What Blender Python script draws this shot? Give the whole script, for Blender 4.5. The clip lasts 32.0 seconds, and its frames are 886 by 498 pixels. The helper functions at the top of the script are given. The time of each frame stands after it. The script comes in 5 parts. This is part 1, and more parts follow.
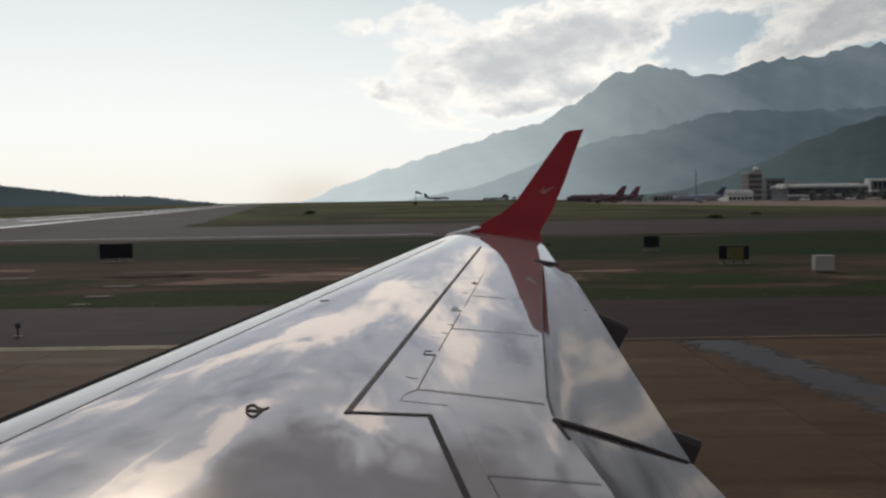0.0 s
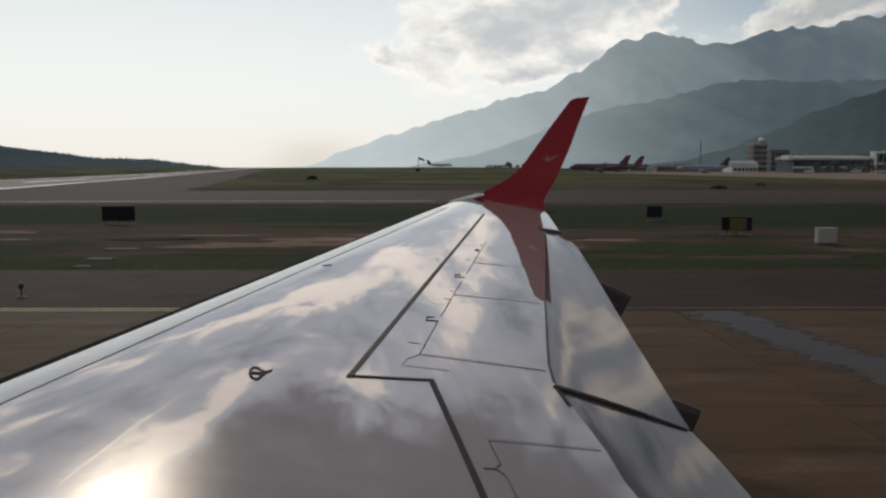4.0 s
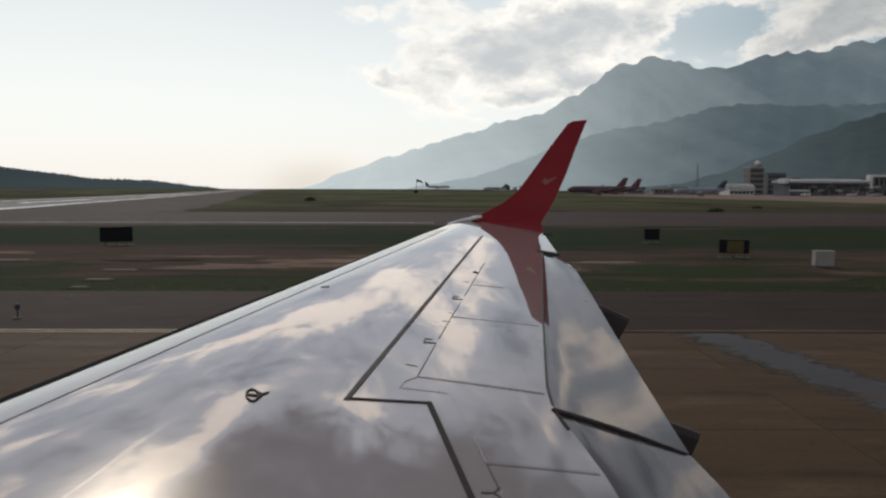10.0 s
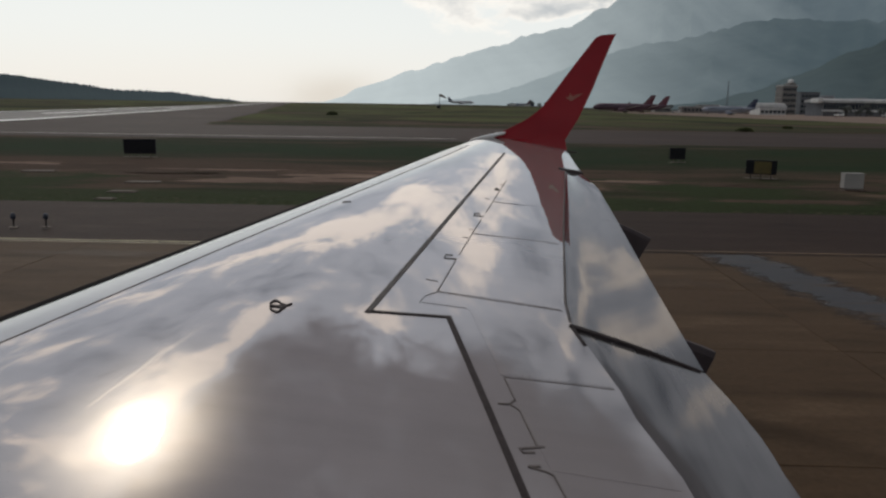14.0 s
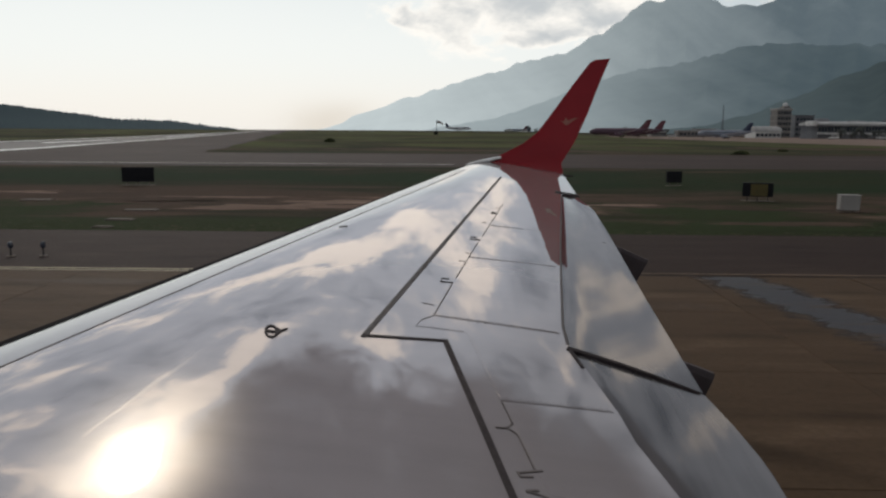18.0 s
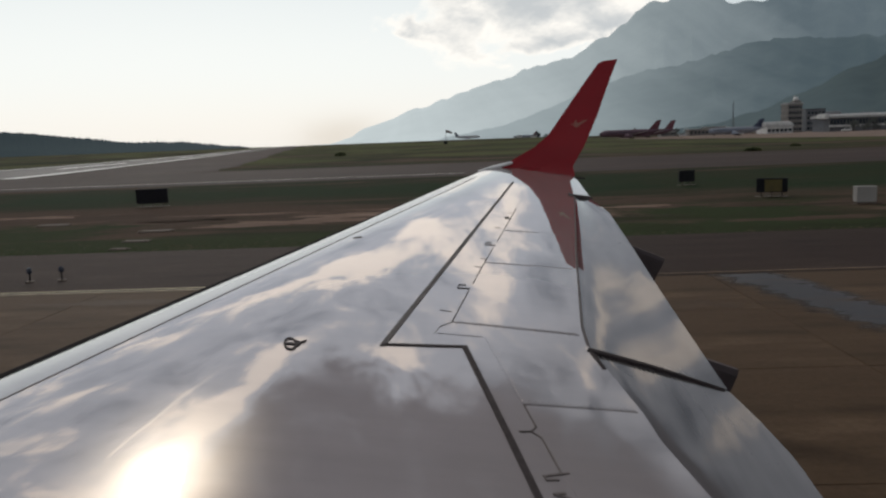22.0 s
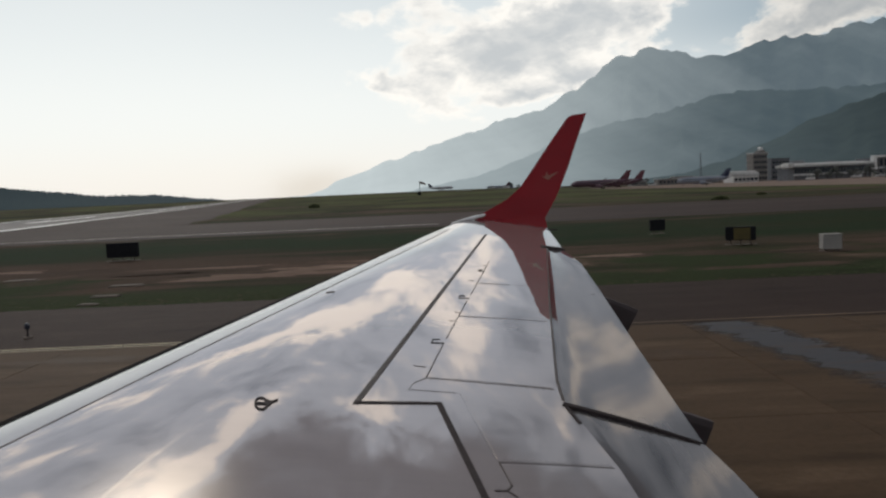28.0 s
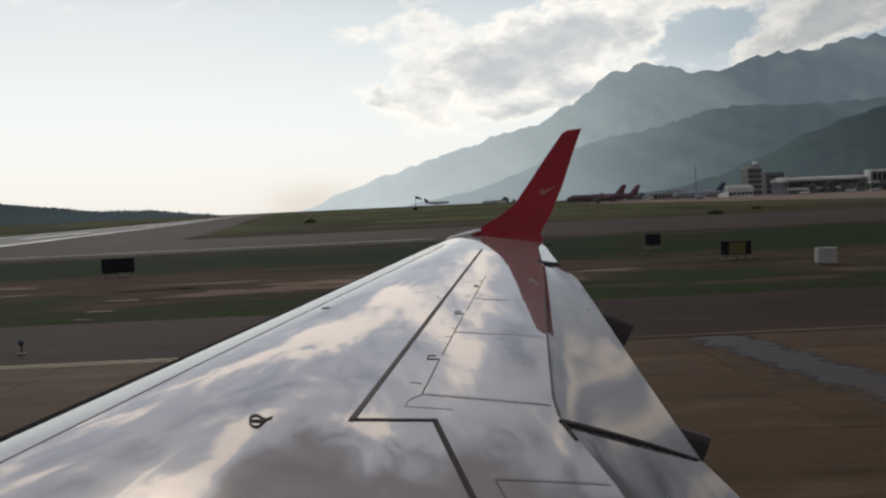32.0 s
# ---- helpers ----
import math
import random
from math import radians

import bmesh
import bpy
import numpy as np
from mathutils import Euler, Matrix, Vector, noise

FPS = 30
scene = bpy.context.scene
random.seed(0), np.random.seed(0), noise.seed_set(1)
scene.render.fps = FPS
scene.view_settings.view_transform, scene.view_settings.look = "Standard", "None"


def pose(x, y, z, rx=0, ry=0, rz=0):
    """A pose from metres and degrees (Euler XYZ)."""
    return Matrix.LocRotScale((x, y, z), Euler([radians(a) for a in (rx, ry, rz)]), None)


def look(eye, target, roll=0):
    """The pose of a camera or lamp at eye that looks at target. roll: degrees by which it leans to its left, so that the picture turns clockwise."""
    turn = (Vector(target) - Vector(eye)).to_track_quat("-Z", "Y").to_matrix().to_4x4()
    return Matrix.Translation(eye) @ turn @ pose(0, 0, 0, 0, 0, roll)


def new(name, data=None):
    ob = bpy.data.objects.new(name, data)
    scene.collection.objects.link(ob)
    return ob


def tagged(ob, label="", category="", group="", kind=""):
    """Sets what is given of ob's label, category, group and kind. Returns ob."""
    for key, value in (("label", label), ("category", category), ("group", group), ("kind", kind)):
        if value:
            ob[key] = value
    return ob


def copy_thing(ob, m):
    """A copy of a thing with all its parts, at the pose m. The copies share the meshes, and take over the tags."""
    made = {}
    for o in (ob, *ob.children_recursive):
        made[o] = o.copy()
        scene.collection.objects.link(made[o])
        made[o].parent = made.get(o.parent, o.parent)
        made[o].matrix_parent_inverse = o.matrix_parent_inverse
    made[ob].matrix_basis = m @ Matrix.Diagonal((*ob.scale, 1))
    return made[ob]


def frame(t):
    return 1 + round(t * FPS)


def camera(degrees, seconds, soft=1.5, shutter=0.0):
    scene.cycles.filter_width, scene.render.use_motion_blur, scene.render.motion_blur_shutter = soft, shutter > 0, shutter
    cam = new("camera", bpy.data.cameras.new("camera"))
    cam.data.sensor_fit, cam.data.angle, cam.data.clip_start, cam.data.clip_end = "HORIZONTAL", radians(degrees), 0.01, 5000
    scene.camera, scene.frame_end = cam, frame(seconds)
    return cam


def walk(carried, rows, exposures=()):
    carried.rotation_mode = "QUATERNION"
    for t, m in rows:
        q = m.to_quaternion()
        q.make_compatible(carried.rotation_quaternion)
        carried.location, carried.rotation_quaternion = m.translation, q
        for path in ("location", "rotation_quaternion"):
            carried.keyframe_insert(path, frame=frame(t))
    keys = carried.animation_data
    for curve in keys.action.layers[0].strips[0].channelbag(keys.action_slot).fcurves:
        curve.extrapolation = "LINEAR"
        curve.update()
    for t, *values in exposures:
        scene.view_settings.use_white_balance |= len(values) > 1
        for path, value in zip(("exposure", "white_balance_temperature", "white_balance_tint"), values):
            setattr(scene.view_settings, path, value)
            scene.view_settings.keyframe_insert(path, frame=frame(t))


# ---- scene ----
cam = camera(60.5, 32.0, soft=2.4)
PATH = [
    (0, (0.005, -0.012, 3.661), (0.006, 1.984, 3.533), -0.9),
    (0.5, (0.003, -0.016, 3.648), (-0.009, 1.976, 3.472), -0.8),
    (1, (0.001, -0.007, 3.651), (-0.033, 1.978, 3.403), -0.7),
    (1.5, (-0.002, 0.003, 3.659), (-0.027, 1.985, 3.392), -0.0),
    (2, (-0.002, 0.008, 3.656), (-0.028, 1.992, 3.403), 0.0),
    (2.5, (-0.016, -0.002, 3.643), (-0.035, 1.981, 3.386), 0.1),
    (3, (-0.013, -0.011, 3.654), (-0.037, 1.965, 3.347), -0.3),
    (3.5, (-0.015, 0.006, 3.653), (-0.023, 1.992, 3.416), -0.2),
    (4, (-0.007, -0.004, 3.653), (-0.012, 1.984, 3.439), -0.1),
    (4.5, (-0.012, 0.0, 3.655), (-0.01, 1.988, 3.444), 0.3),
    (6.5, (-0.012, 0.006, 3.649), (-0.002, 1.998, 3.471), 0.4),
    (7, (-0.012, -0.016, 3.651), (-0.011, 1.975, 3.466), 0.3),
    (7.5, (-0.024, 0.004, 3.652), (-0.017, 1.995, 3.465), 0.3),
    (8, (-0.014, 0.006, 3.651), (-0.007, 1.998, 3.472), 0.3),
    (8.5, (-0.007, -0.002, 3.649), (-0.006, 1.989, 3.464), 0.2),
    (9, (-0.014, -0.004, 3.648), (-0.009, 1.989, 3.48), 0.0),
    (9.5, (-0.01, -0.007, 3.654), (-0.011, 1.986, 3.488), -0.0),
    (10, (-0.011, -0.003, 3.654), (-0.01, 1.991, 3.497), 0.1),
    (10.5, (-0.006, 0.007, 3.658), (-0.001, 2.001, 3.505), 0.1),
    (11, (-0.025, 0.0, 3.66), (-0.021, 1.993, 3.496), 0.1),
    (11.5, (-0.004, -0.007, 3.654), (-0.012, 1.985, 3.466), 0.1),
    (12, (-0.013, -0.011, 3.648), (-0.014, 1.98, 3.454), 0.3),
    (12.5, (-0.008, 0.001, 3.644), (-0.035, 1.985, 3.393), 0.3),
    (13, (-0.008, -0.006, 3.656), (-0.041, 1.974, 3.374), 0.5),
    (13.5, (-0.014, -0.031, 3.643), (-0.058, 1.942, 3.319), 0.9),
    (14, (-0.009, -0.013, 3.651), (-0.062, 1.951, 3.277), 0.8),
    (14.5, (-0.005, -0.018, 3.649), (-0.058, 1.949, 3.288), 0.5),
    (15, (-0.012, -0.006, 3.641), (-0.066, 1.963, 3.296), 0.3),
    (15.5, (-0.015, -0.002, 3.657), (-0.06, 1.976, 3.36), 0.5),
    (17.5, (0.0, 0.022, 3.638), (-0.049, 1.996, 3.32), 0.5),
    (18, (0.008, 0.001, 3.633), (-0.042, 1.977, 3.325), 0.3),
    (18.5, (0.005, 0.012, 3.635), (-0.069, 1.989, 3.346), -1.4),
    (19, (0.007, 0.018, 3.641), (-0.074, 1.995, 3.345), -1.8),
    (19.5, (0.016, 0.007, 3.654), (-0.064, 1.985, 3.366), -1.4),
    (20, (0.018, 0.022, 3.658), (-0.036, 2.004, 3.392), -0.9),
    (20.5, (0.002, 0.011, 3.634), (-0.05, 1.994, 3.377), -0.6),
    (21, (-0.001, 0.013, 3.617), (-0.096, 1.985, 3.296), -1.3),
    (21.5, (0.01, 0.014, 3.64), (-0.075, 1.988, 3.328), -1.4),
    (22, (-0.001, 0.012, 3.609), (-0.088, 1.99, 3.326), -2.2),
    (22.5, (-0.001, 0.026, 3.649), (-0.047, 2.01, 3.396), -0.8),
    (23, (0.016, 0.022, 3.651), (-0.048, 2.008, 3.429), -1.9),
    (23.5, (0.014, 0.01, 3.638), (-0.019, 2.005, 3.495), -2.0),
    (24, (0.011, 0.009, 3.642), (-0.041, 1.997, 3.435), -2.2),
    (24.5, (0.013, 0.012, 3.659), (-0.03, 2.006, 3.516), -2.8),
    (25, (0.014, 0.028, 3.643), (-0.025, 2.023, 3.508), -2.7),
    (25.5, (0.016, 0.021, 3.634), (-0.013, 2.016, 3.491), -2.6),
    (27.5, (0.012, 0.028, 3.647), (-0.006, 2.024, 3.514), -2.8),
    (28, (0.011, 0.022, 3.639), (-0.004, 2.016, 3.485), -2.6),
    (28.5, (0.006, 0.025, 3.642), (-0.005, 2.02, 3.503), -2.5),
    (29, (0.012, 0.024, 3.637), (-0.017, 2.017, 3.472), -2.7),
    (29.5, (0.014, 0.03, 3.645), (-0.024, 2.022, 3.467), -2.8),
    (30, (0.018, 0.022, 3.652), (-0.006, 2.016, 3.496), -2.7),
    (30.5, (0.015, 0.03, 3.649), (0.007, 2.025, 3.508), -2.4),
    (31, (0.018, 0.019, 3.649), (0.015, 2.015, 3.518), -2.4),
    (31.5, (0.016, 0.023, 3.649), (0.0, 2.016, 3.474), -2.2),
    (32, (0.015, 0.028, 3.647), (0.012, 2.025, 3.531), -2.7),
]
walk(cam, [(t, look(eye, target, roll)) for t, eye, target, roll in PATH], exposures=[(0.0, 0.02), (2.0, -0.08), (4.0, -0.06), (7.0, -0.02), (10.0, 0.02), (14.0, -0.08), (18.0, -0.02), (21.0, 0.0), (24.0, 0.05), (28.0, 0.0), (32.0, 0.0)])

# ---- sky, sun ----
SUN_AZ, SUN_EL = radians(-22.5), radians(39.5)
SUN_DIR = Vector((math.sin(SUN_AZ) * math.cos(SUN_EL), math.cos(SUN_AZ) * math.cos(SUN_EL), math.sin(SUN_EL)))


def node(tree, kind, inputs=None, operation="", use_clamp=False, interpolation_type="", blend_type=""):
    n = tree.nodes.new(kind)
    if operation:
        n.operation = operation
    if use_clamp:
        n.use_clamp = True
    if interpolation_type:
        n.interpolation_type = interpolation_type
    if blend_type:
        n.data_type, n.blend_type = "RGBA", blend_type
    for k, v in (inputs or {}).items():
        sock = n.inputs[k]
        if isinstance(v, bpy.types.NodeSocket):
            tree.links.new(v, sock)
        else:
            sock.default_value = v
    return n


def calc(tree, op, a, b=0.0, clamp=False):
    return node(tree, "ShaderNodeMath", {0: a, 1: b}, operation=op, use_clamp=clamp).outputs[0]


def smooth(tree, value, lo, hi):
    n = node(tree, "ShaderNodeMapRange", {"Value": value, "From Min": lo, "From Max": hi}, interpolation_type="SMOOTHSTEP")
    return n.outputs[0]


def blend(tree, fac, a, b, mode="MIX"):
    n = node(tree, "ShaderNodeMix", blend_type=mode)
    for i, v in ((0, fac), (6, a), (7, b)):
        if isinstance(v, bpy.types.NodeSocket):
            tree.links.new(v, n.inputs[i])
        else:
            n.inputs[i].default_value = v if i == 0 else (*v, 1.0)
    return n.outputs[2]


def fractal(tree, vector, scale, detail=5.0, rough=0.55, distort=0.0):
    return node(tree, "ShaderNodeTexNoise", {"Vector": vector, "Scale": scale, "Detail": detail, "Roughness": rough, "Distortion": distort}).outputs[0]


world = bpy.data.worlds.new("sky")
scene.world = world
world.use_nodes = True
wt = world.node_tree
wt.nodes.clear()
way = node(wt, "ShaderNodeTexCoord").outputs["Generated"]
xyz = node(wt, "ShaderNodeSeparateXYZ", {0: way})
sx, sy, sz = xyz.outputs
nishita = node(wt, "ShaderNodeTexSky")
nishita.sky_type, nishita.sun_disc, nishita.dust_density = "NISHITA", False, 2.5
nishita.sun_elevation, nishita.sun_rotation = SUN_EL, SUN_AZ
clear = node(wt, "ShaderNodeVectorMath", {0: nishita.outputs[0], "Scale": 0.045}, operation="SCALE").outputs[0]
near_sun = node(wt, "ShaderNodeVectorMath", {0: way, 1: SUN_DIR}, operation="DOT_PRODUCT").outputs["Value"]
# haze: thick towards the horizon and towards the sun's side
low = smooth(wt, sz, 0.50, 0.10)
front = smooth(wt, near_sun, -0.55, 0.70)
sunward = smooth(wt, near_sun, 0.90, 1.0)
haze_fac = calc(wt, "ADD", calc(wt, "ADD", calc(wt, "MULTIPLY", low, 0.65), 0.20), calc(wt, "MULTIPLY", sunward, 0.35), True)
bright_haze = blend(wt, smooth(wt, sz, 0.30, 0.07), (0.83, 0.92, 0.95), (0.99, 1.02, 1.0))
bright_haze = blend(wt, smooth(wt, sz, 0.10, 0.0), bright_haze, (1.035, 1.005, 0.945))
side = smooth(wt, near_sun, 0.42, 0.76)
bright_haze = blend(wt, side, (0.36, 0.46, 0.53), bright_haze)
away = calc(wt, "MULTIPLY", smooth(wt, near_sun, 0.84, 0.62), smooth(wt, sz, 0.11, 0.20))
bright_haze = blend(wt, calc(wt, "MULTIPLY", away, 0.8), bright_haze, (0.33, 0.43, 0.50))
haze_col = blend(wt, front, (0.13, 0.17, 0.23), bright_haze)
sky_col = blend(wt, haze_fac, clear, haze_col)
# broken cumulus, flattened towards the horizon
stretch = node(wt, "ShaderNodeCombineXYZ", {0: sx, 1: sy, 2: calc(wt, "MULTIPLY", sz, 1.9)}).outputs[0]
puffs = fractal(wt, stretch, 6.0, 9.0, 0.57, 0.35)
broad = fractal(wt, stretch, 2.3, 3.0, 0.5)
right = smooth(wt, sx, -0.15, 0.02)
high = smooth(wt, sz, 0.22, 0.36)
lowcut = smooth(wt, sz, 0.055, 0.12)
bank = calc(wt, "MULTIPLY", calc(wt, "MULTIPLY", right, lowcut), smooth(wt, sz, 0.34, 0.22))
cover = calc(wt, "ADD", calc(wt, "MULTIPLY", bank, 0.25), calc(wt, "ADD", calc(wt, "MULTIPLY", high, 0.15), calc(wt, "MULTIPLY", smooth(wt, sz, 0.50, 0.62), 0.16)))
bias = calc(wt, "ADD", cover, calc(wt, "MULTIPLY", calc(wt, "SUBTRACT", broad, 0.5), 0.55))
dens = calc(wt, "ADD", calc(wt, "SUBTRACT", puffs, 0.60), bias)
az_n = calc(wt, "MULTIPLY", calc(wt, "ARCTAN2", sx, sy), 57.29578)
el_n = calc(wt, "MULTIPLY", calc(wt, "ARCSINE", sz), 57.29578)


def bank_field(total, az, el, banks):
    """Adds soft cloud banks (azimuth, elevation, half width, half height, tilt, weight) to a field over the sky."""
    for a0, e0, wa, we, tilt, wgt in banks:
        da = calc(wt, "SUBTRACT", az, a0)
        de = calc(wt, "SUBTRACT", calc(wt, "SUBTRACT", el, e0), calc(wt, "MULTIPLY", da, tilt))
        qa, qe = calc(wt, "DIVIDE", da, wa), calc(wt, "DIVIDE", de, we)
        r2 = calc(wt, "ADD", calc(wt, "MULTIPLY", qa, qa), calc(wt, "MULTIPLY", qe, qe))
        total = calc(wt, "ADD", total, calc(wt, "MULTIPLY", calc(wt, "EXPONENT", calc(wt, "MULTIPLY", r2, -1.0)), wgt))
    return total


# the cumulus over the mountain
LOW_BANKS = [(2.3, 9.4, 6.5, 3.0, 0.0, 0.75), (7.4, 11.0, 5.5, 2.6, 0.0, 0.6), (11.4, 12.0, 4.8, 2.2, 0.0, 0.6), (-2.4, 7.0, 3.0, 1.1, 0.0, 0.35), (-5.6, 8.6, 2.2, 0.8, -0.2, 0.5),
             (-3.0, 13.4, 4.0, 1.0, 0.0, 0.45), (10.3, 8.0, 2.8, 1.2, 0.2, 0.55), (4.7, 6.4, 6.0, 0.9, 0.2, 0.45), (15.6, 11.2, 1.7, 2.0, 0.0, 0.5), (24.8, 10.0, 5.5, 1.3, 0.2, 0.85),
             (28.5, 12.0, 6.0, 2.0, 0.0, 0.7), (20.5, 13.8, 7.0, 1.1, 0.0, 0.6), (18.9, 10.9, 2.2, 1.2, 0.0, -0.4), (-29.0, 14.5, 4.0, 1.2, 0.0, 0.35), (-16.0, 12.0, 7.0, 1.0, 0.0, 0.10)]
curl = fractal(wt, stretch, 8.0, 7.0, 0.6, 0.3)
curl_b = fractal(wt, node(wt, "ShaderNodeVectorMath", {0: stretch, 1: (3.7, 1.9, 5.1)}, operation="ADD").outputs[0], 13.0, 8.0, 0.62, 0.3)
low_sum = calc(wt, "MULTIPLY", calc(wt, "SUBTRACT", fractal(wt, stretch, 17.0, 9.0, 0.6, 0.25), 0.5), 1.25)
low_sum = bank_field(low_sum, calc(wt, "ADD", az_n, calc(wt, "MULTIPLY", calc(wt, "SUBTRACT", curl, 0.5), 9.0)), calc(wt, "ADD", el_n, calc(wt, "MULTIPLY", calc(wt, "SUBTRACT", curl_b, 0.5), 4.5)), LOW_BANKS)
ahead = smooth(wt, sy, 0.55, 0.75)
dens = calc(wt, "ADD", dens, calc(wt, "MULTIPLY", ahead, calc(wt, "SUBTRACT", calc(wt, "MULTIPLY", calc(wt, "SUBTRACT", low_sum, 0.30), 0.40), dens)))
cloud_fac = smooth(wt, dens, -0.03, 0.11)
lumps = fractal(wt, stretch, 15.0, 6.0, 0.6, 0.2)
thick = calc(wt, "ADD", smooth(wt, dens, 0.02, 0.30), calc(wt, "MULTIPLY", calc(wt, "SUBTRACT", lumps, 0.54), 1.5), True)
shade = smooth(wt, sz, 0.38, 0.53)
lit = smooth(wt, near_sun, 0.965, 1.0)
belly = blend(wt, shade, (0.56, 0.585, 0.60), (0.085, 0.080, 0.098))
belly = blend(wt, lit, belly, (0.85, 0.82, 0.76))
edge = blend(wt, shade, (1.05, 1.01, 0.94), (0.42, 0.41, 0.41))
edge = blend(wt, lit, edge, (1.05, 1.0, 0.90))
cloud_col = blend(wt, thick, edge, belly)
cloud_col = node(wt, "ShaderNodeVectorMath", {0: cloud_col, "Scale": calc(wt, "ADD", 0.74, calc(wt, "MULTIPLY", smooth(wt, sx, 0.46, 0.22), 0.26))}, operation="SCALE").outputs[0]
sky_all = blend(wt, calc(wt, "MULTIPLY", cloud_fac, 0.93), sky_col, cloud_col)
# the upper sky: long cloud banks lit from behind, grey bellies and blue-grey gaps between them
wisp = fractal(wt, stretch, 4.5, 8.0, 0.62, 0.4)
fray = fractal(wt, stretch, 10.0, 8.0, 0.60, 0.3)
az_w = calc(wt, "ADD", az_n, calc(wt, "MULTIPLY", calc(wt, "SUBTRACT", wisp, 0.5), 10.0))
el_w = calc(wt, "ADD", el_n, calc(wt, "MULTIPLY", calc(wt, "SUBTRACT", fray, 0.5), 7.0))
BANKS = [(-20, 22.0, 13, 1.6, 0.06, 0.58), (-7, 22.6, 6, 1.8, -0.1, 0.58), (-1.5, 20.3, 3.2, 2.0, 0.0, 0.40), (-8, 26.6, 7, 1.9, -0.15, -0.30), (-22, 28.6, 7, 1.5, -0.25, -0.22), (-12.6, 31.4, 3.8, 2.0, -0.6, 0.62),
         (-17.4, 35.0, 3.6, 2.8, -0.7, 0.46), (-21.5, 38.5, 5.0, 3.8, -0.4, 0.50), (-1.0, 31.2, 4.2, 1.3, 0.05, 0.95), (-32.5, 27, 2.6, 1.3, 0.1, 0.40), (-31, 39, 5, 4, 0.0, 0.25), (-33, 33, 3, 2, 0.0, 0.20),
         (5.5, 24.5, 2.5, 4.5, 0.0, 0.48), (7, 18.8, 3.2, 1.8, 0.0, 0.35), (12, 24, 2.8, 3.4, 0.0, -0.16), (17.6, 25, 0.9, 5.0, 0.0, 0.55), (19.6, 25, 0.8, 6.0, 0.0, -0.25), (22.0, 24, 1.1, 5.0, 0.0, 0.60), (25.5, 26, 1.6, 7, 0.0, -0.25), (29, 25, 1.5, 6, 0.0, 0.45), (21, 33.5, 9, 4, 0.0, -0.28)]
drawn_out = node(wt, "ShaderNodeCombineXYZ", {0: calc(wt, "MULTIPLY", az_n, 0.075), 1: calc(wt, "MULTIPLY", calc(wt, "SUBTRACT", el_n, calc(wt, "MULTIPLY", az_n, 0.18)), 0.17)}).outputs[0]
ragged = calc(wt, "SUBTRACT", fractal(wt, drawn_out, 2.1, 11.0, 0.68, 0.5), 0.5)
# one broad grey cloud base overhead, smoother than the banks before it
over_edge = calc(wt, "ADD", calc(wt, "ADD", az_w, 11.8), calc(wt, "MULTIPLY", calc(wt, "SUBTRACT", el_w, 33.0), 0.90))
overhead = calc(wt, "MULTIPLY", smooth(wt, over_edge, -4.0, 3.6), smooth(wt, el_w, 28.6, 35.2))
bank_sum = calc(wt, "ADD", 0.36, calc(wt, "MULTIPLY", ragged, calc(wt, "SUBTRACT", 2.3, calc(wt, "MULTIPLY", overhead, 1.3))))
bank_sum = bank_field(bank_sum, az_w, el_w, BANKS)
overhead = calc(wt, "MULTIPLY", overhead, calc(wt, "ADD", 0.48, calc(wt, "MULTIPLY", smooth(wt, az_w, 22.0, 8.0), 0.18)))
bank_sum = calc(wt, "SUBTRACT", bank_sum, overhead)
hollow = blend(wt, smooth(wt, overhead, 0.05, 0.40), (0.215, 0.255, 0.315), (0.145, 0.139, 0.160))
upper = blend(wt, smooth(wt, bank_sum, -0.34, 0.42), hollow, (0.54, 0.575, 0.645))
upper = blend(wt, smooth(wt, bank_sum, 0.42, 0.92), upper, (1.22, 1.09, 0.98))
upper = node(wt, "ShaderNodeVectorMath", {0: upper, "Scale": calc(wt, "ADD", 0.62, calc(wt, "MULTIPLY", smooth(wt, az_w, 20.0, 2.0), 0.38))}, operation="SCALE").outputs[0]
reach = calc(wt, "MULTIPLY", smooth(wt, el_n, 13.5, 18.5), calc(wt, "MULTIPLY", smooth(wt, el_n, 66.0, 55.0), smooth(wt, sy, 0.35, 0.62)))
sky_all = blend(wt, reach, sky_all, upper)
# brown dust drifting over the far end of the runway
dust = bank_field(0.0, calc(wt, "ADD", az_n, calc(wt, "MULTIPLY", calc(wt, "SUBTRACT", curl_b, 0.5), 3.0)), el_n, [(-10.4, 0.4, 2.6, 1.5, 0.0, 0.28), (-8.0, 1.2, 2.0, 1.0, 0.0, 0.12)])
sky_all = blend(wt, dust, sky_all, (0.50, 0.40, 0.28))
# a short contrail
ca, ce = calc(wt, "SUBTRACT", az_n, -22.4), calc(wt, "SUBTRACT", el_n, 32.70)
along = calc(wt, "ADD", calc(wt, "MULTIPLY", ca, 0.853), calc(wt, "MULTIPLY", ce, -0.522))
aside = calc(wt, "ABSOLUTE", calc(wt, "ADD", calc(wt, "MULTIPLY", ca, 0.522), calc(wt, "MULTIPLY", ce, 0.853)))
trail_w = calc(wt, "ADD", 0.17, calc(wt, "MULTIPLY", smooth(wt, along, -6.0, 6.0), 0.25))
trail = calc(wt, "MULTIPLY", smooth(wt, calc(wt, "DIVIDE", aside, trail_w), 1.0, 0.2), calc(wt, "MULTIPLY", smooth(wt, along, -6.2, -5.6), smooth(wt, along, 6.0, -3.0)))
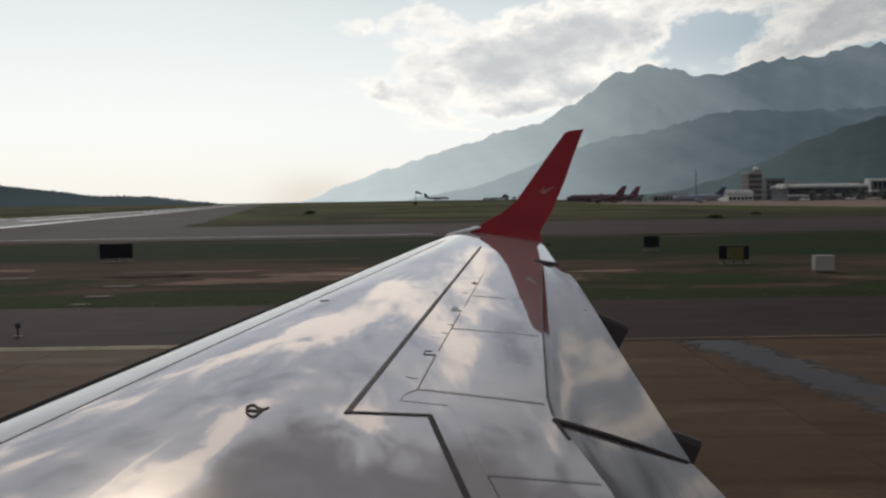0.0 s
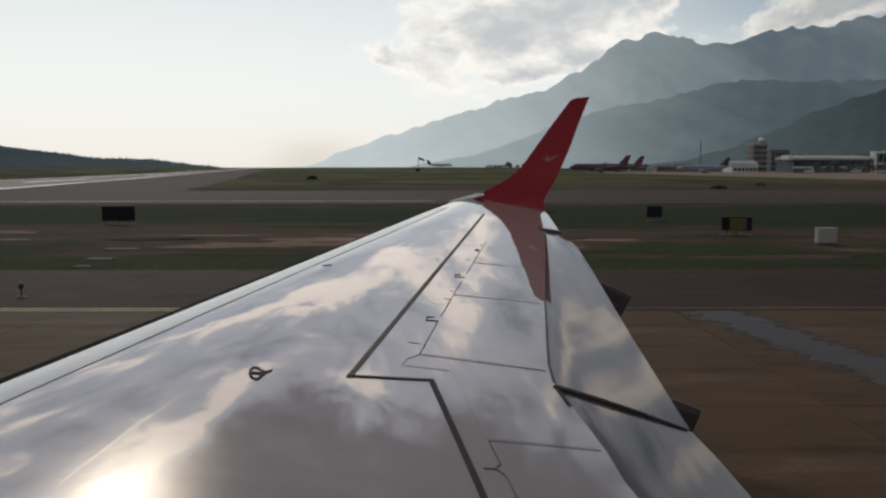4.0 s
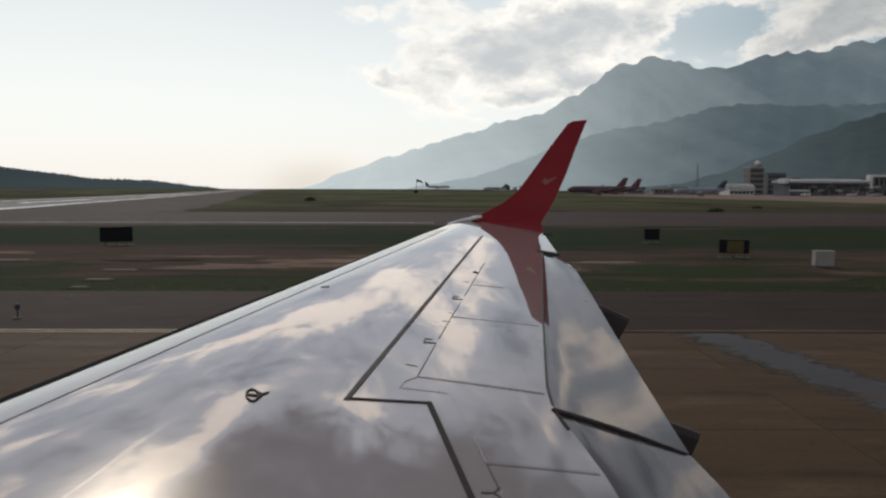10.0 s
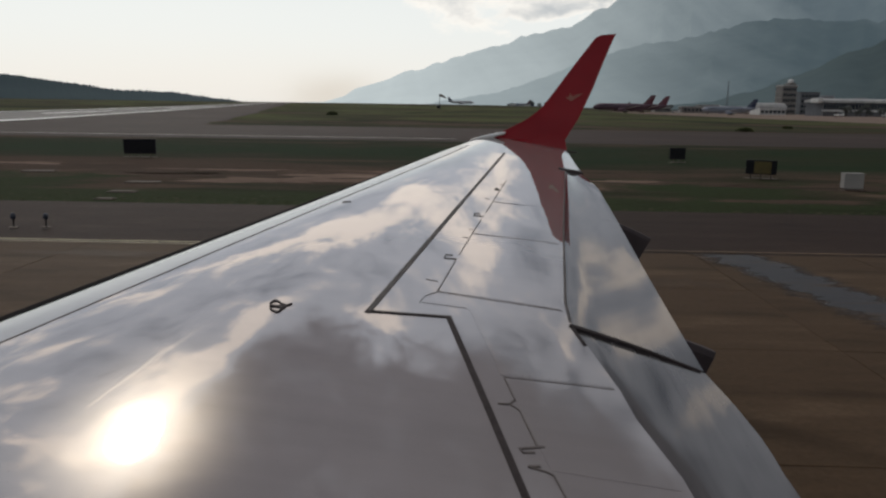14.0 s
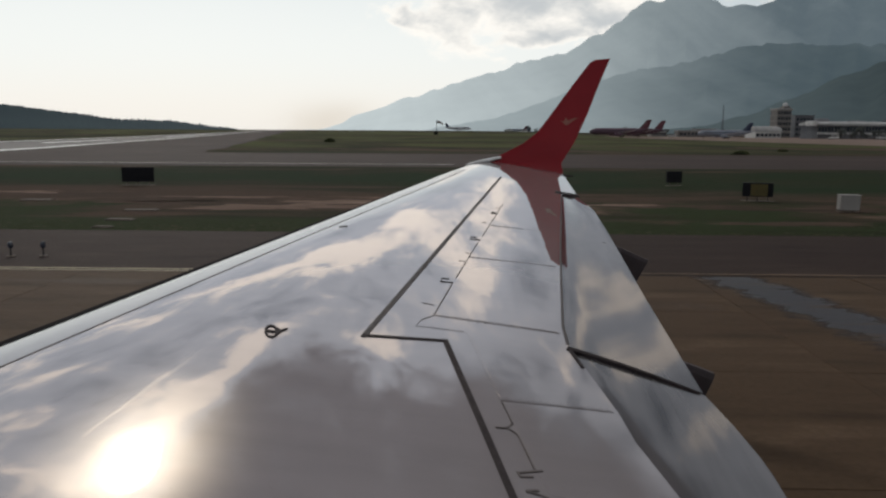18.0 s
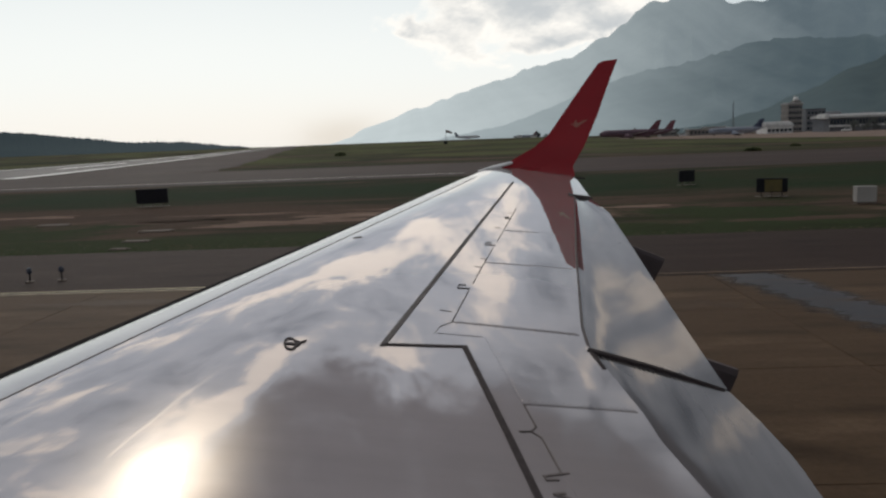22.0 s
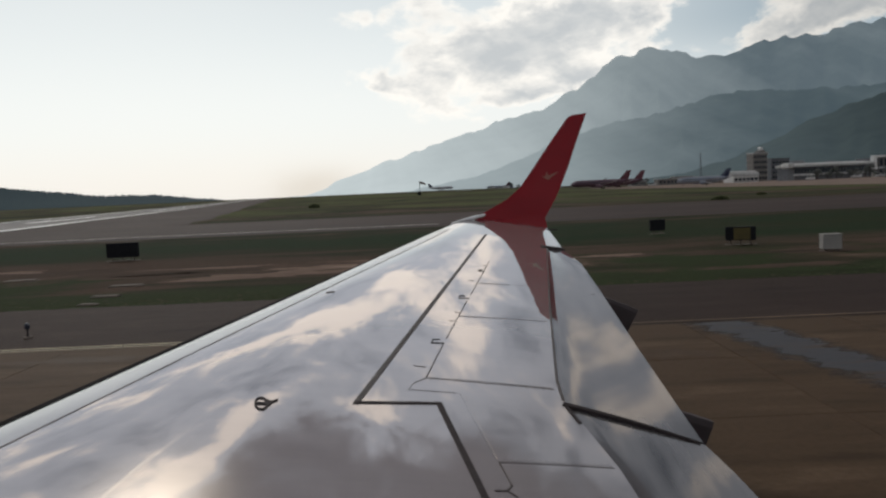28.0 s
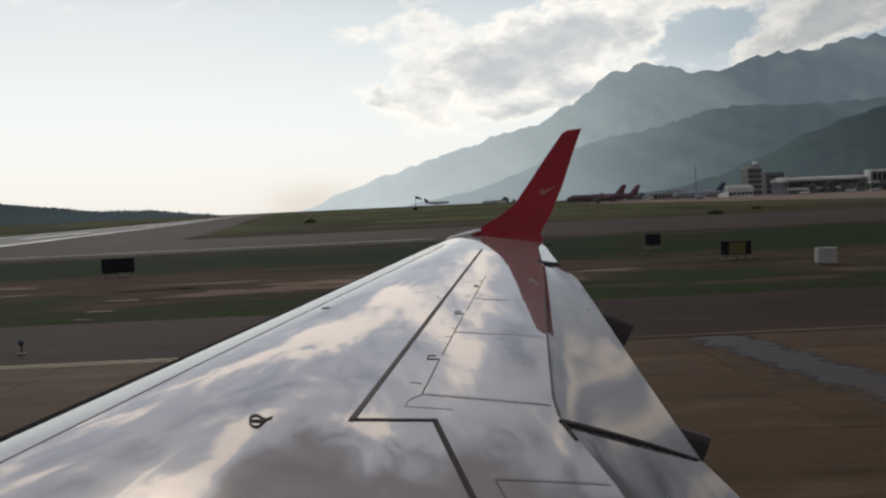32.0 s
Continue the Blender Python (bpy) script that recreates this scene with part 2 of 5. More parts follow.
sky_all = blend(wt, calc(wt, "MULTIPLY", trail, 0.5), sky_all, (1.9, 1.7, 1.45))
# light scattered round the sun by thin cloud
glow = calc(wt, "EXPONENT", calc(wt, "MULTIPLY", calc(wt, "SUBTRACT", 1.0, near_sun), -300.0))
glow = calc(wt, "MULTIPLY", glow, calc(wt, "ADD", 0.45, fray))
sky_all = node(wt, "ShaderNodeVectorMath", {0: node(wt, "ShaderNodeVectorMath", {0: (4.0, 3.45, 2.65), "Scale": glow}, operation="SCALE").outputs[0], 1: sky_all}, operation="ADD").outputs[0]
bg = node(wt, "ShaderNodeBackground", {"Color": sky_all, "Strength": 1.0})
node(wt, "ShaderNodeOutputWorld", {0: bg.outputs[0]})

sun_data = bpy.data.lights.new("sun", "SUN")
sun_data.energy, sun_data.angle, sun_data.color = 0.8, radians(3.8), (1.0, 0.94, 0.86)
sun_lamp = new("sun", sun_data)
sun_lamp.matrix_world = look((0, 0, 60), tuple(Vector((0, 0, 60)) - SUN_DIR))


# ---- materials ----
def material(name):
    m = bpy.data.materials.new(name)
    m.use_nodes = True
    return m, m.node_tree, m.node_tree.nodes["Principled BSDF"]


def plain(name, colour, rough=0.5, metal=0.0, coat=0.0, grain=6.0, spread=0.25, bump=0.0, emit=None, spec=0.5):
    """A surface with two scales of uneven tone and gloss."""
    m, tree, b = material(name)
    at = node(tree, "ShaderNodeTexCoord").outputs["Object"]
    rnd = node(tree, "ShaderNodeObjectInfo").outputs["Random"]
    n1, n2 = fractal(tree, at, grain, 6.0), fractal(tree, at, grain * 0.13, 3.0)
    tone = calc(tree, "ADD", calc(tree, "MULTIPLY", n1, 0.5), calc(tree, "ADD", calc(tree, "MULTIPLY", n2, 0.4), calc(tree, "MULTIPLY", rnd, 0.1)))
    dark = tuple(c * (1 - spread) for c in colour)
    light = tuple(min(1.0, c * (1 + spread)) for c in colour)
    tree.links.new(blend(tree, smooth(tree, tone, 0.3, 0.7), dark, light), b.inputs["Base Color"])
    tree.links.new(calc(tree, "ADD", rough - 0.06, calc(tree, "MULTIPLY", n1, 0.12)), b.inputs["Roughness"])
    b.inputs["Metallic"].default_value = metal
    b.inputs["Specular IOR Level"].default_value = spec
    b.inputs["Coat Weight"].default_value = coat
    if bump:
        bm_n = node(tree, "ShaderNodeBump", {"Height": n1, "Strength": bump, "Distance": 0.02})
        tree.links.new(bm_n.outputs[0], b.inputs["Normal"])
    if emit:
        b.inputs["Emission Color"].default_value = (*emit[0], 1)
        b.inputs["Emission Strength"].default_value = emit[1]
    return m


def wing_paint(name, colour, rough, streak=0.06, coat=1.0, wavy=0.05, metal=0.0, grain=(0.35, 1.6, 1.0)):
    m, tree, b = material(name)
    at = node(tree, "ShaderNodeTexCoord").outputs["Object"]
    drawn = node(tree, "ShaderNodeMapping", {"Vector": at, "Scale": grain}).outputs[0]
    n1, n2 = fractal(tree, drawn, 3.0, 6.0, 0.55), fractal(tree, at, 0.8, 3.0)
    specks = smooth(tree, fractal(tree, at, 55.0, 2.0), 0.70, 0.78)
    tone = calc(tree, "ADD", calc(tree, "MULTIPLY", n1, 0.5), calc(tree, "MULTIPLY", n2, 0.5))
    col = blend(tree, smooth(tree, tone, 0.32, 0.68), tuple(c * (1 - streak) for c in colour), tuple(c * (1 + streak) for c in colour))
    col = blend(tree, calc(tree, "MULTIPLY", specks, 0.35), col, tuple(c * 0.5 for c in colour))
    tree.links.new(col, b.inputs["Base Color"])
    tree.links.new(calc(tree, "ADD", rough, calc(tree, "MULTIPLY", n2, 0.015)), b.inputs["Roughness"])
    b.inputs["Specular IOR Level"].default_value = 0.2
    b.inputs["Metallic"].default_value = metal
    b.inputs["Coat Weight"].default_value = coat
    b.inputs["Coat IOR"].default_value = 1.6
    tree.links.new(calc(tree, "ADD", 0.006, calc(tree, "MULTIPLY", smooth(tree, n1, 0.5, 0.8), 0.025)), b.inputs["Coat Roughness"])
    wave = node(tree, "ShaderNodeBump", {"Height": fractal(tree, at, 0.9, 2.0), "Strength": wavy, "Distance": 0.05})
    tree.links.new(wave.outputs[0], b.inputs["Normal"])
    tree.links.new(wave.outputs[0], b.inputs["Coat Normal"])
    return m


M_WING = wing_paint("grey_wing_paint", (0.470, 0.436, 0.433), 0.018, metal=0.44)
M_SLAT = wing_paint("bare_slat_metal", (0.50, 0.495, 0.50), 0.16, metal=0.35, coat=0.5)
# flap tone streaked along the span, imitating drawn-out cloud reflections
M_FLAP = wing_paint("flap_paint", (0.185, 0.176, 0.176), 0.05, 0.25, 0.6, metal=0.45, grain=(2.6, 0.14, 1.0))
M_RED = wing_paint("red_winglet_paint", (0.27, 0.013, 0.020), 0.4, 0.1, 0.15)
M_SPAR = plain("worn_grey_sealant", (0.085, 0.076, 0.075), 0.6, grain=14, spread=0.35, spec=0.2)
M_SEAL = plain("dark_sealant", (0.050, 0.042, 0.043), 0.7, grain=20, spread=0.3, spec=0.1)
M_LINE = plain("panel_joint", (0.14, 0.125, 0.12), 0.7, grain=20, spread=0.3, spec=0.1)
M_SEAM = plain("faint_seam", (0.26, 0.245, 0.245), 0.4, grain=20, spread=0.3, spec=0.3)
M_JOINT = plain("joint_filler", (0.085, 0.055, 0.034), 0.8, grain=3, spec=0.1)
M_FAIR = plain("fairing_paint", (0.075, 0.063, 0.067), 0.6, grain=3, spec=0.15)
M_RUBBER = plain("rubber", (0.012, 0.010, 0.011), 0.9, spec=0.03)
M_STEEL = plain("worn_steel", (0.30, 0.30, 0.31), 0.35, 0.9)
M_EMBLEM = plain("pale_emblem", (0.27, 0.105, 0.075), 0.4)
M_LENS = plain("clear_lens", (0.75, 0.76, 0.76), 0.12, coat=1.0)
M_WHITE = plain("white_paint", (0.72, 0.72, 0.70), 0.5)
M_BODYWHITE = plain("aircraft_white", (0.62, 0.63, 0.66), 0.3, grain=0.4)
# maroon dulled towards purple-grey, with the distance haze put into the paint colour
M_BODYRED = plain("aircraft_maroon", (0.125, 0.072, 0.098), 0.5, grain=0.4)
M_TAILRED = plain("aircraft_tail_red", (0.12, 0.03, 0.045), 0.5, grain=0.4)
M_TAILBLUE = plain("aircraft_tail_blue", (0.02, 0.03, 0.075), 0.35, grain=0.4)
M_BODYBLUE = plain("aircraft_bluegrey", (0.27, 0.30, 0.36), 0.35, grain=0.4)
M_GLASS = plain("dark_glazing", (0.03, 0.04, 0.05), 0.12, grain=0.3)
M_CONC = plain("pale_concrete", (0.25, 0.235, 0.22), 0.8, grain=0.6)
M_TOWER = plain("tower_render", (0.20, 0.185, 0.175), 0.8, grain=0.4)
# facade tone raised and blued: haze over the distance, painted into the colour
M_DARKWALL = plain("dark_facade", (0.14, 0.15, 0.165), 0.7, grain=0.4)
M_ROOF = plain("roof_sheet", (0.42, 0.42, 0.41), 0.45, grain=0.5)
M_SIGNYEL = plain("sign_yellow", (0.105, 0.080, 0.018), 0.6, grain=3)
M_SIGNBLK = plain("sign_black", (0.012, 0.012, 0.015), 0.6, grain=3, spec=0.15)
M_CABINET = plain("cabinet_paint", (0.31, 0.295, 0.275), 0.55, grain=1.5, spread=0.12)
M_ORANGE = plain("windsock_cloth", (0.10, 0.05, 0.03), 0.9, grain=3)
M_BLUE = plain("blue_lens", (0.03, 0.036, 0.055), 0.2)
M_BARK = plain("bark", (0.06, 0.045, 0.03), 0.9)
M_LEAF = plain("leaves", (0.042, 0.054, 0.030), 0.8, grain=2, spread=0.5)
def weeds(name):
    """Grass blades from green to dry, varied clump by clump."""
    m, tree, b = material(name)
    r = node(tree, "ShaderNodeNewGeometry").outputs["Random Per Island"]
    at = node(tree, "ShaderNodeTexCoord").outputs["Object"]
    col = blend(tree, smooth(tree, r, 0.45, 0.95), (0.040, 0.058, 0.022), (0.10, 0.080, 0.050))
    tree.links.new(blend(tree, calc(tree, "MULTIPLY", fractal(tree, at, 0.4, 3.0), 0.5), col, (0.03, 0.03, 0.016)), b.inputs["Base Color"])
    b.inputs["Roughness"].default_value = 0.9
    b.inputs["Specular IOR Level"].default_value = 0.05
    return m


M_WEED = weeds("verge_grass")
# far foliage: distance haze mixed into the leaf colour as a pale grey
M_FARLEAF = plain("hazy_leaves", (0.165, 0.178, 0.178), 0.9, grain=2, spread=0.4, spec=0.05)
for leaf, tint in ((M_FARLEAF, (0.20, 0.215, 0.20)), (M_LEAF, (0.07, 0.09, 0.03))):
    lt = leaf.node_tree
    glow_through = node(lt, "ShaderNodeBsdfTranslucent", {"Color": (*tint, 1.0)})
    both = node(lt, "ShaderNodeMixShader", {0: 0.5, 1: lt.nodes["Principled BSDF"].outputs[0], 2: glow_through.outputs[0]})
    lt.links.new(both.outputs[0], lt.nodes["Material Output"].inputs["Surface"])
M_YELLOW = plain("yellow_marking", (0.42, 0.30, 0.07), 0.75, grain=2.5, spread=0.35)
M_PALELINE = plain("pale_marking", (0.46, 0.40, 0.26), 0.75, grain=2.5, spread=0.35)
M_WORNLINE = plain("worn_marking", (0.155, 0.100, 0.052), 0.8, grain=1.2, spread=0.45)
M_WHITELINE = plain("white_marking", (0.42, 0.40, 0.37), 0.75, grain=1.5, spread=0.4)
M_RUNLINE = plain("runway_marking", (0.75, 0.73, 0.70), 0.3, grain=0.3, spread=0.3)
M_COVER = plain("weathered_cover", (0.105, 0.082, 0.066), 0.8, grain=3)
M_PINK = plain("red_oxide_panel", (0.33, 0.15, 0.12), 0.8, grain=1.5, spread=0.3)


def grounds(name, tones, scale, stretch=(1, 1, 1), rough=0.85, bump=0.3, fine=9.0, bands=(), gloss=0.05, spread=0.14, drag=(0.02, 1.1), patches=()):
    """Ground cover from a first to a third tone: broad patches, middling blotches and drawn-out streaks; bands: (y, width, weight) strips that lean
    to the last tone (or, negative, to the first)."""
    m, tree, b = material(name)
    at = node(tree, "ShaderNodeTexCoord").outputs["Object"]
    warp = node(tree, "ShaderNodeMapping", {"Vector": at, "Scale": stretch}).outputs[0]
    drawn = node(tree, "ShaderNodeMapping", {"Vector": at, "Scale": (*drag, 1)}).outputs[0]
    n1, n2 = fractal(tree, warp, scale, 7.0, 0.62, 0.5), fractal(tree, at, fine, 5.0, 0.65)
    n3 = fractal(tree, warp, scale * 5.5, 6.0, 0.6, 0.4)
    n4 = fractal(tree, drawn, 1.0, 5.0, 0.6)
    fac = calc(tree, "ADD", calc(tree, "MULTIPLY", n1, 0.38), calc(tree, "ADD", calc(tree, "MULTIPLY", n3, 0.42), calc(tree, "MULTIPLY", n4, 0.2)))
    if bands:
        ypos = node(tree, "ShaderNodeSeparateXYZ", {0: at}).outputs[1]
        ypos = calc(tree, "ADD", ypos, calc(tree, "MULTIPLY", calc(tree, "SUBTRACT", n3, 0.5), 26.0))
        for y, wid, wgt in bands:
            d = calc(tree, "ABSOLUTE", calc(tree, "SUBTRACT", ypos, y))
            fac = calc(tree, "ADD", fac, calc(tree, "MULTIPLY", smooth(tree, d, wid, wid * 0.3), wgt))
    mixed = blend(tree, smooth(tree, fac, 0.5 - spread, 0.5), tones[0], tones[1])
    mixed = blend(tree, smooth(tree, fac, 0.5, 0.5 + spread), mixed, tones[2])
    for y, wid, tone, lo, hi, scl in patches:
        yraw = node(tree, "ShaderNodeSeparateXYZ", {0: at}).outputs[1]
        near = smooth(tree, calc(tree, "ABSOLUTE", calc(tree, "SUBTRACT", yraw, y)), wid, wid * 0.5)
        worn = fractal(tree, node(tree, "ShaderNodeMapping", {"Vector": at, "Location": (y, 3.0, 0.0), "Scale": (0.8, 1.25, 1)}).outputs[0], scl, 7.0, 0.62, 0.6)
        mixed = blend(tree, calc(tree, "MULTIPLY", smooth(tree, worn, lo, hi), near), mixed, tone)
    mixed = blend(tree, calc(tree, "MULTIPLY", smooth(tree, n2, 0.35, 0.75), 0.35), mixed, tuple(c * 0.5 for c in tones[1]))
    tree.links.new(mixed, b.inputs["Base Color"])
    b.inputs["Roughness"].default_value = rough
    b.inputs["Specular IOR Level"].default_value = gloss
    bump_n = node(tree, "ShaderNodeBump", {"Height": n2, "Strength": bump, "Distance": 0.05})
    tree.links.new(bump_n.outputs[0], b.inputs["Normal"])
    return m


M_GRASS = grounds("mown_grass", ((0.021, 0.031, 0.011), (0.037, 0.034, 0.018), (0.092, 0.059, 0.043)), 0.045, (0.4, 1.5, 1), 0.95, 0.6, 3.0,
                  gloss=0.05, bands=((40.0, 10.0, 0.015), (117.0, 10.0, 0.06), (62.0, 15.0, -0.06), (29.0, 4.0, -0.05), (200.0, 70.0, -0.02)), spread=0.075,
                  patches=((42.0, 10.0, (0.080, 0.052, 0.038), 0.42, 0.54, 0.055), (39.0, 8.0, (0.23, 0.152, 0.115), 0.55, 0.66, 0.085), (34.0, 7.0, (0.028, 0.043, 0.014), 0.44, 0.56, 0.085), (29.0, 3.5, (0.030, 0.044, 0.015), 0.40, 0.52, 0.12), (58.0, 16.0, (0.014, 0.032, 0.011), 0.42, 0.55, 0.06),
                           (230.0, 110.0, (0.095, 0.108, 0.040), 0.36, 0.62, 0.03), (170.0, 50.0, (0.105, 0.072, 0.052), 0.54, 0.64, 0.03)))
M_ASPHALT = grounds("taxiway_asphalt", ((0.030, 0.0200, 0.0170), (0.045, 0.0300, 0.0250), (0.069, 0.0470, 0.0385)), 0.10, (0.5, 1.4, 1), 0.72, 0.25, 14.0, gloss=0.05)
M_SLAB = grounds("apron_concrete", ((0.052, 0.0345, 0.0215), (0.094, 0.062, 0.038), (0.150, 0.102, 0.065)), 0.16, (0.35, 1.6, 1), 0.68, 0.2, 10.0, spread=0.13, gloss=0.05)
M_OLDCONC = grounds("old_runway_concrete", ((0.038, 0.0270, 0.0235), (0.056, 0.039, 0.0335), (0.096, 0.070, 0.060)), 0.06, (0.3, 1.8, 1), 0.7, 0.1, 3.0, gloss=0.05, drag=(0.01, 0.5))
M_RUNWAY = grounds("runway_surface", ((0.046, 0.039, 0.035), (0.064, 0.055, 0.050), (0.105, 0.092, 0.083)), 0.03, (1, 0.4, 1), 0.55, 0.05, 2.0, gloss=0.12)
M_FARAPRON = grounds("far_apron_concrete", ((0.20, 0.152, 0.128), (0.24, 0.18, 0.15), (0.28, 0.22, 0.185)), 0.03, (1, 1, 1), 0.8, 0.05, 2.0)
M_STAIN = grounds("damp_patch", ((0.062, 0.063, 0.070), (0.082, 0.084, 0.094), (0.100, 0.066, 0.042)), 0.8, (0.25, 2.6, 1), 0.5, 0.1, 10.0, gloss=0.08, spread=0.09, drag=(0.12, 2.4))


def feathered(m):
    """Fades the damp film out in ragged streaks on both sides of its slanting middle line."""
    tree = m.node_tree
    at = node(tree, "ShaderNodeTexCoord").outputs["Object"]
    px, py, _ = node(tree, "ShaderNodeSeparateXYZ", {0: at}).outputs
    mid = calc(tree, "SUBTRACT", 8.95, calc(tree, "MULTIPLY", calc(tree, "SUBTRACT", py, 8.0), 0.205))
    off = calc(tree, "ABSOLUTE", calc(tree, "DIVIDE", calc(tree, "SUBTRACT", px, mid), 0.95))
    rag = fractal(tree, node(tree, "ShaderNodeMapping", {"Vector": at, "Scale": (0.9, 2.4, 1)}).outputs[0], 1.1, 8.0, 0.62, 0.4)
    seen = smooth(tree, calc(tree, "ADD", off, calc(tree, "MULTIPLY", calc(tree, "SUBTRACT", rag, 0.5), 2.2)), 1.05, 0.45)
    tree.links.new(calc(tree, "MULTIPLY", seen, 0.85), tree.nodes["Principled BSDF"].inputs["Alpha"])


feathered(M_STAIN)


M_OIL = grounds("oil_stain", ((0.062, 0.040, 0.024), (0.085, 0.055, 0.033), (0.120, 0.078, 0.048)), 0.6, (0.5, 1.8, 1), 0.6, 0.1, 8.0, spread=0.12)
M_EARTH = grounds("brown_earth", ((0.045, 0.034, 0.022), (0.072, 0.049, 0.036), (0.115, 0.076, 0.057)), 0.16, (0.3, 1.6, 1), 0.95, 0.5, 4.0, spread=0.10)
M_PALEEARTH = grounds("pale_earth", ((0.100, 0.069, 0.052), (0.205, 0.142, 0.110), (0.33, 0.24, 0.19)), 0.22, (0.3, 1.8, 1), 0.95, 0.5, 4.0, spread=0.12)


def painted_haze(name, near_tone, far_tone, relief, left_az, right_az, z_lo, z_hi, glow, valley=0.0):
    """A far slope with the haze of bright air painted into its emission: it thickens towards the valley floor and
    towards the sun's side.
    """
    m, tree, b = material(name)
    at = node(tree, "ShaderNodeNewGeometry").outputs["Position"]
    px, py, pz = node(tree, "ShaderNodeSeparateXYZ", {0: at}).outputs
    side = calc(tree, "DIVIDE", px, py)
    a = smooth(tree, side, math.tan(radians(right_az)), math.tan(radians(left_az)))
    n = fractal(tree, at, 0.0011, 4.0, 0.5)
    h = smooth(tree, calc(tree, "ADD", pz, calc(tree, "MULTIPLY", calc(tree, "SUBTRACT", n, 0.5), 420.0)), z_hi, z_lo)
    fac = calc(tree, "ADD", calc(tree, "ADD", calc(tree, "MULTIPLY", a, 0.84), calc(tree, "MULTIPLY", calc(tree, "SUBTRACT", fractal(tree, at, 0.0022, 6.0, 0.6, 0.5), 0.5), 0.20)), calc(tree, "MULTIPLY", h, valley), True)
    # slanting sun shafts, painted into the same emission as drawn-out noise
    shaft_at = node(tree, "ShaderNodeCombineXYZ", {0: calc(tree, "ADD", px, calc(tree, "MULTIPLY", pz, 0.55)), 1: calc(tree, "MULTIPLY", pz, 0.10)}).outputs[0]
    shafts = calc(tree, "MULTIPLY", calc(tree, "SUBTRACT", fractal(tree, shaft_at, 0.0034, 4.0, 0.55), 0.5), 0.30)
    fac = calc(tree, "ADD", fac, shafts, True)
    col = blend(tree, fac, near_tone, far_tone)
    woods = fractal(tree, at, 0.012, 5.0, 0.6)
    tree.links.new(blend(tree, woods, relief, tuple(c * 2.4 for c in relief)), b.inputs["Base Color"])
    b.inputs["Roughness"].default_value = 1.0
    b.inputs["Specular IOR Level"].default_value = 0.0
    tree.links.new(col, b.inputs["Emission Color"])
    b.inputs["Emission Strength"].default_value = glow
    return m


# the ranges and the hill glow with painted haze; none is a light source
M_BACK = painted_haze("high_slope_painted_haze", (0.098, 0.131, 0.155), (0.63, 0.70, 0.715), (0.03, 0.035, 0.03), -11, 27, 40, 700, 0.95, 0.03)
M_MID = painted_haze("middle_slope_painted_haze", (0.062, 0.089, 0.108), (0.42, 0.485, 0.51), (0.025, 0.03, 0.025), -2, 24, 10, 330, 0.9, 0.0)
M_FRONT = painted_haze("near_slope_painted_haze", (0.015, 0.025, 0.033), (0.062, 0.084, 0.097), (0.025, 0.03, 0.025), 18, 34, 0, 160, 0.9, 0.05)
M_HILL = painted_haze("wooded_hill", (0.029, 0.039, 0.050), (0.054, 0.067, 0.080), (0.012, 0.018, 0.012), -12, -40, -10, 14, 0.8, 0.14)


# ---- building helpers ----
def part(name, bm, mat, parent=None, label="", smooth_faces=False):
    me = bpy.data.meshes.new(name)
    bm.normal_update()
    if smooth_faces:
        for f in bm.faces:
            f.smooth = True
    for e in bm.edges:
        if len(e.link_faces) == 2 and e.calc_face_angle(0.0) > 0.75:
            e.smooth = False
    bm.to_mesh(me)
    bm.free()
    me.materials.append(mat)
    ob = new(name, me)
    if parent:
        ob.parent = parent
    return tagged(ob, label)


def again(ob, m, parent):
    o = new(ob.name.split(".")[0], ob.data)
    o.parent, o.matrix_basis = parent, m
    return o


def thing(name, label, category, group="", at=None, kind=""):
    ob = new(name)
    if at is not None:
        ob.matrix_basis = at
    return tagged(ob, label, category, group, kind)


def box(bm, x0, x1, y0, y1, z0, z1, bevel=0.0):
    vs = [bm.verts.new((x, y, z)) for z in (z0, z1) for y in (y0, y1) for x in (x0, x1)]
    faces = [bm.faces.new([vs[i] for i in q]) for q in ((0, 2, 3, 1), (4, 5, 7, 6), (0, 1, 5, 4), (2, 6, 7, 3), (0, 4, 6, 2), (1, 3, 7, 5))]
    if bevel:
        edges = {e for f in faces for e in f.edges}
        bmesh.ops.bevel(bm, geom=list(edges), offset=bevel, segments=2, affect="EDGES", clamp_overlap=True)
    return bm


def boxes(*specs, bevel=0.0):
    bm = bmesh.new()
    for s in specs:
        box(bm, *s, bevel=bevel)
    return bm


def rings(bm, loops, cap=True):
    """Skins a row of closed loops of points."""
    rows = [[bm.verts.new(p) for p in loop] for loop in loops]
    n = len(rows[0])
    for a, b in zip(rows, rows[1:]):
        for i in range(n):
            bm.faces.new((a[i], a[(i + 1) % n], b[(i + 1) % n], b[i]))
    if cap:
        bm.faces.new(rows[0][::-1])
        bm.faces.new(rows[-1])
    return bm


def tube(bm, a, b, ra, rb=None, n=10):
    a, b = Vector(a), Vector(b)
    q = (b - a).to_track_quat("Z", "Y")
    rb = ra if rb is None else rb
    loop = lambda c, r: [c + q @ Vector((r * math.cos(2 * math.pi * i / n), r * math.sin(2 * math.pi * i / n), 0)) for i in range(n)]
    return rings(bm, [loop(a, ra), loop(b, rb)])


# ---- ground ----
def ease(lo, hi, v):
    t = min(1.0, max(0.0, (v - lo) / (hi - lo)))
    return t * t * (3 - 2 * t)


def gz(x, y):
    """The field rises to a low crest beyond the far strip, and stays level towards the terminal."""
    return 3.55 * ease(135, 320, y) * (1 - ease(20, 95, x))


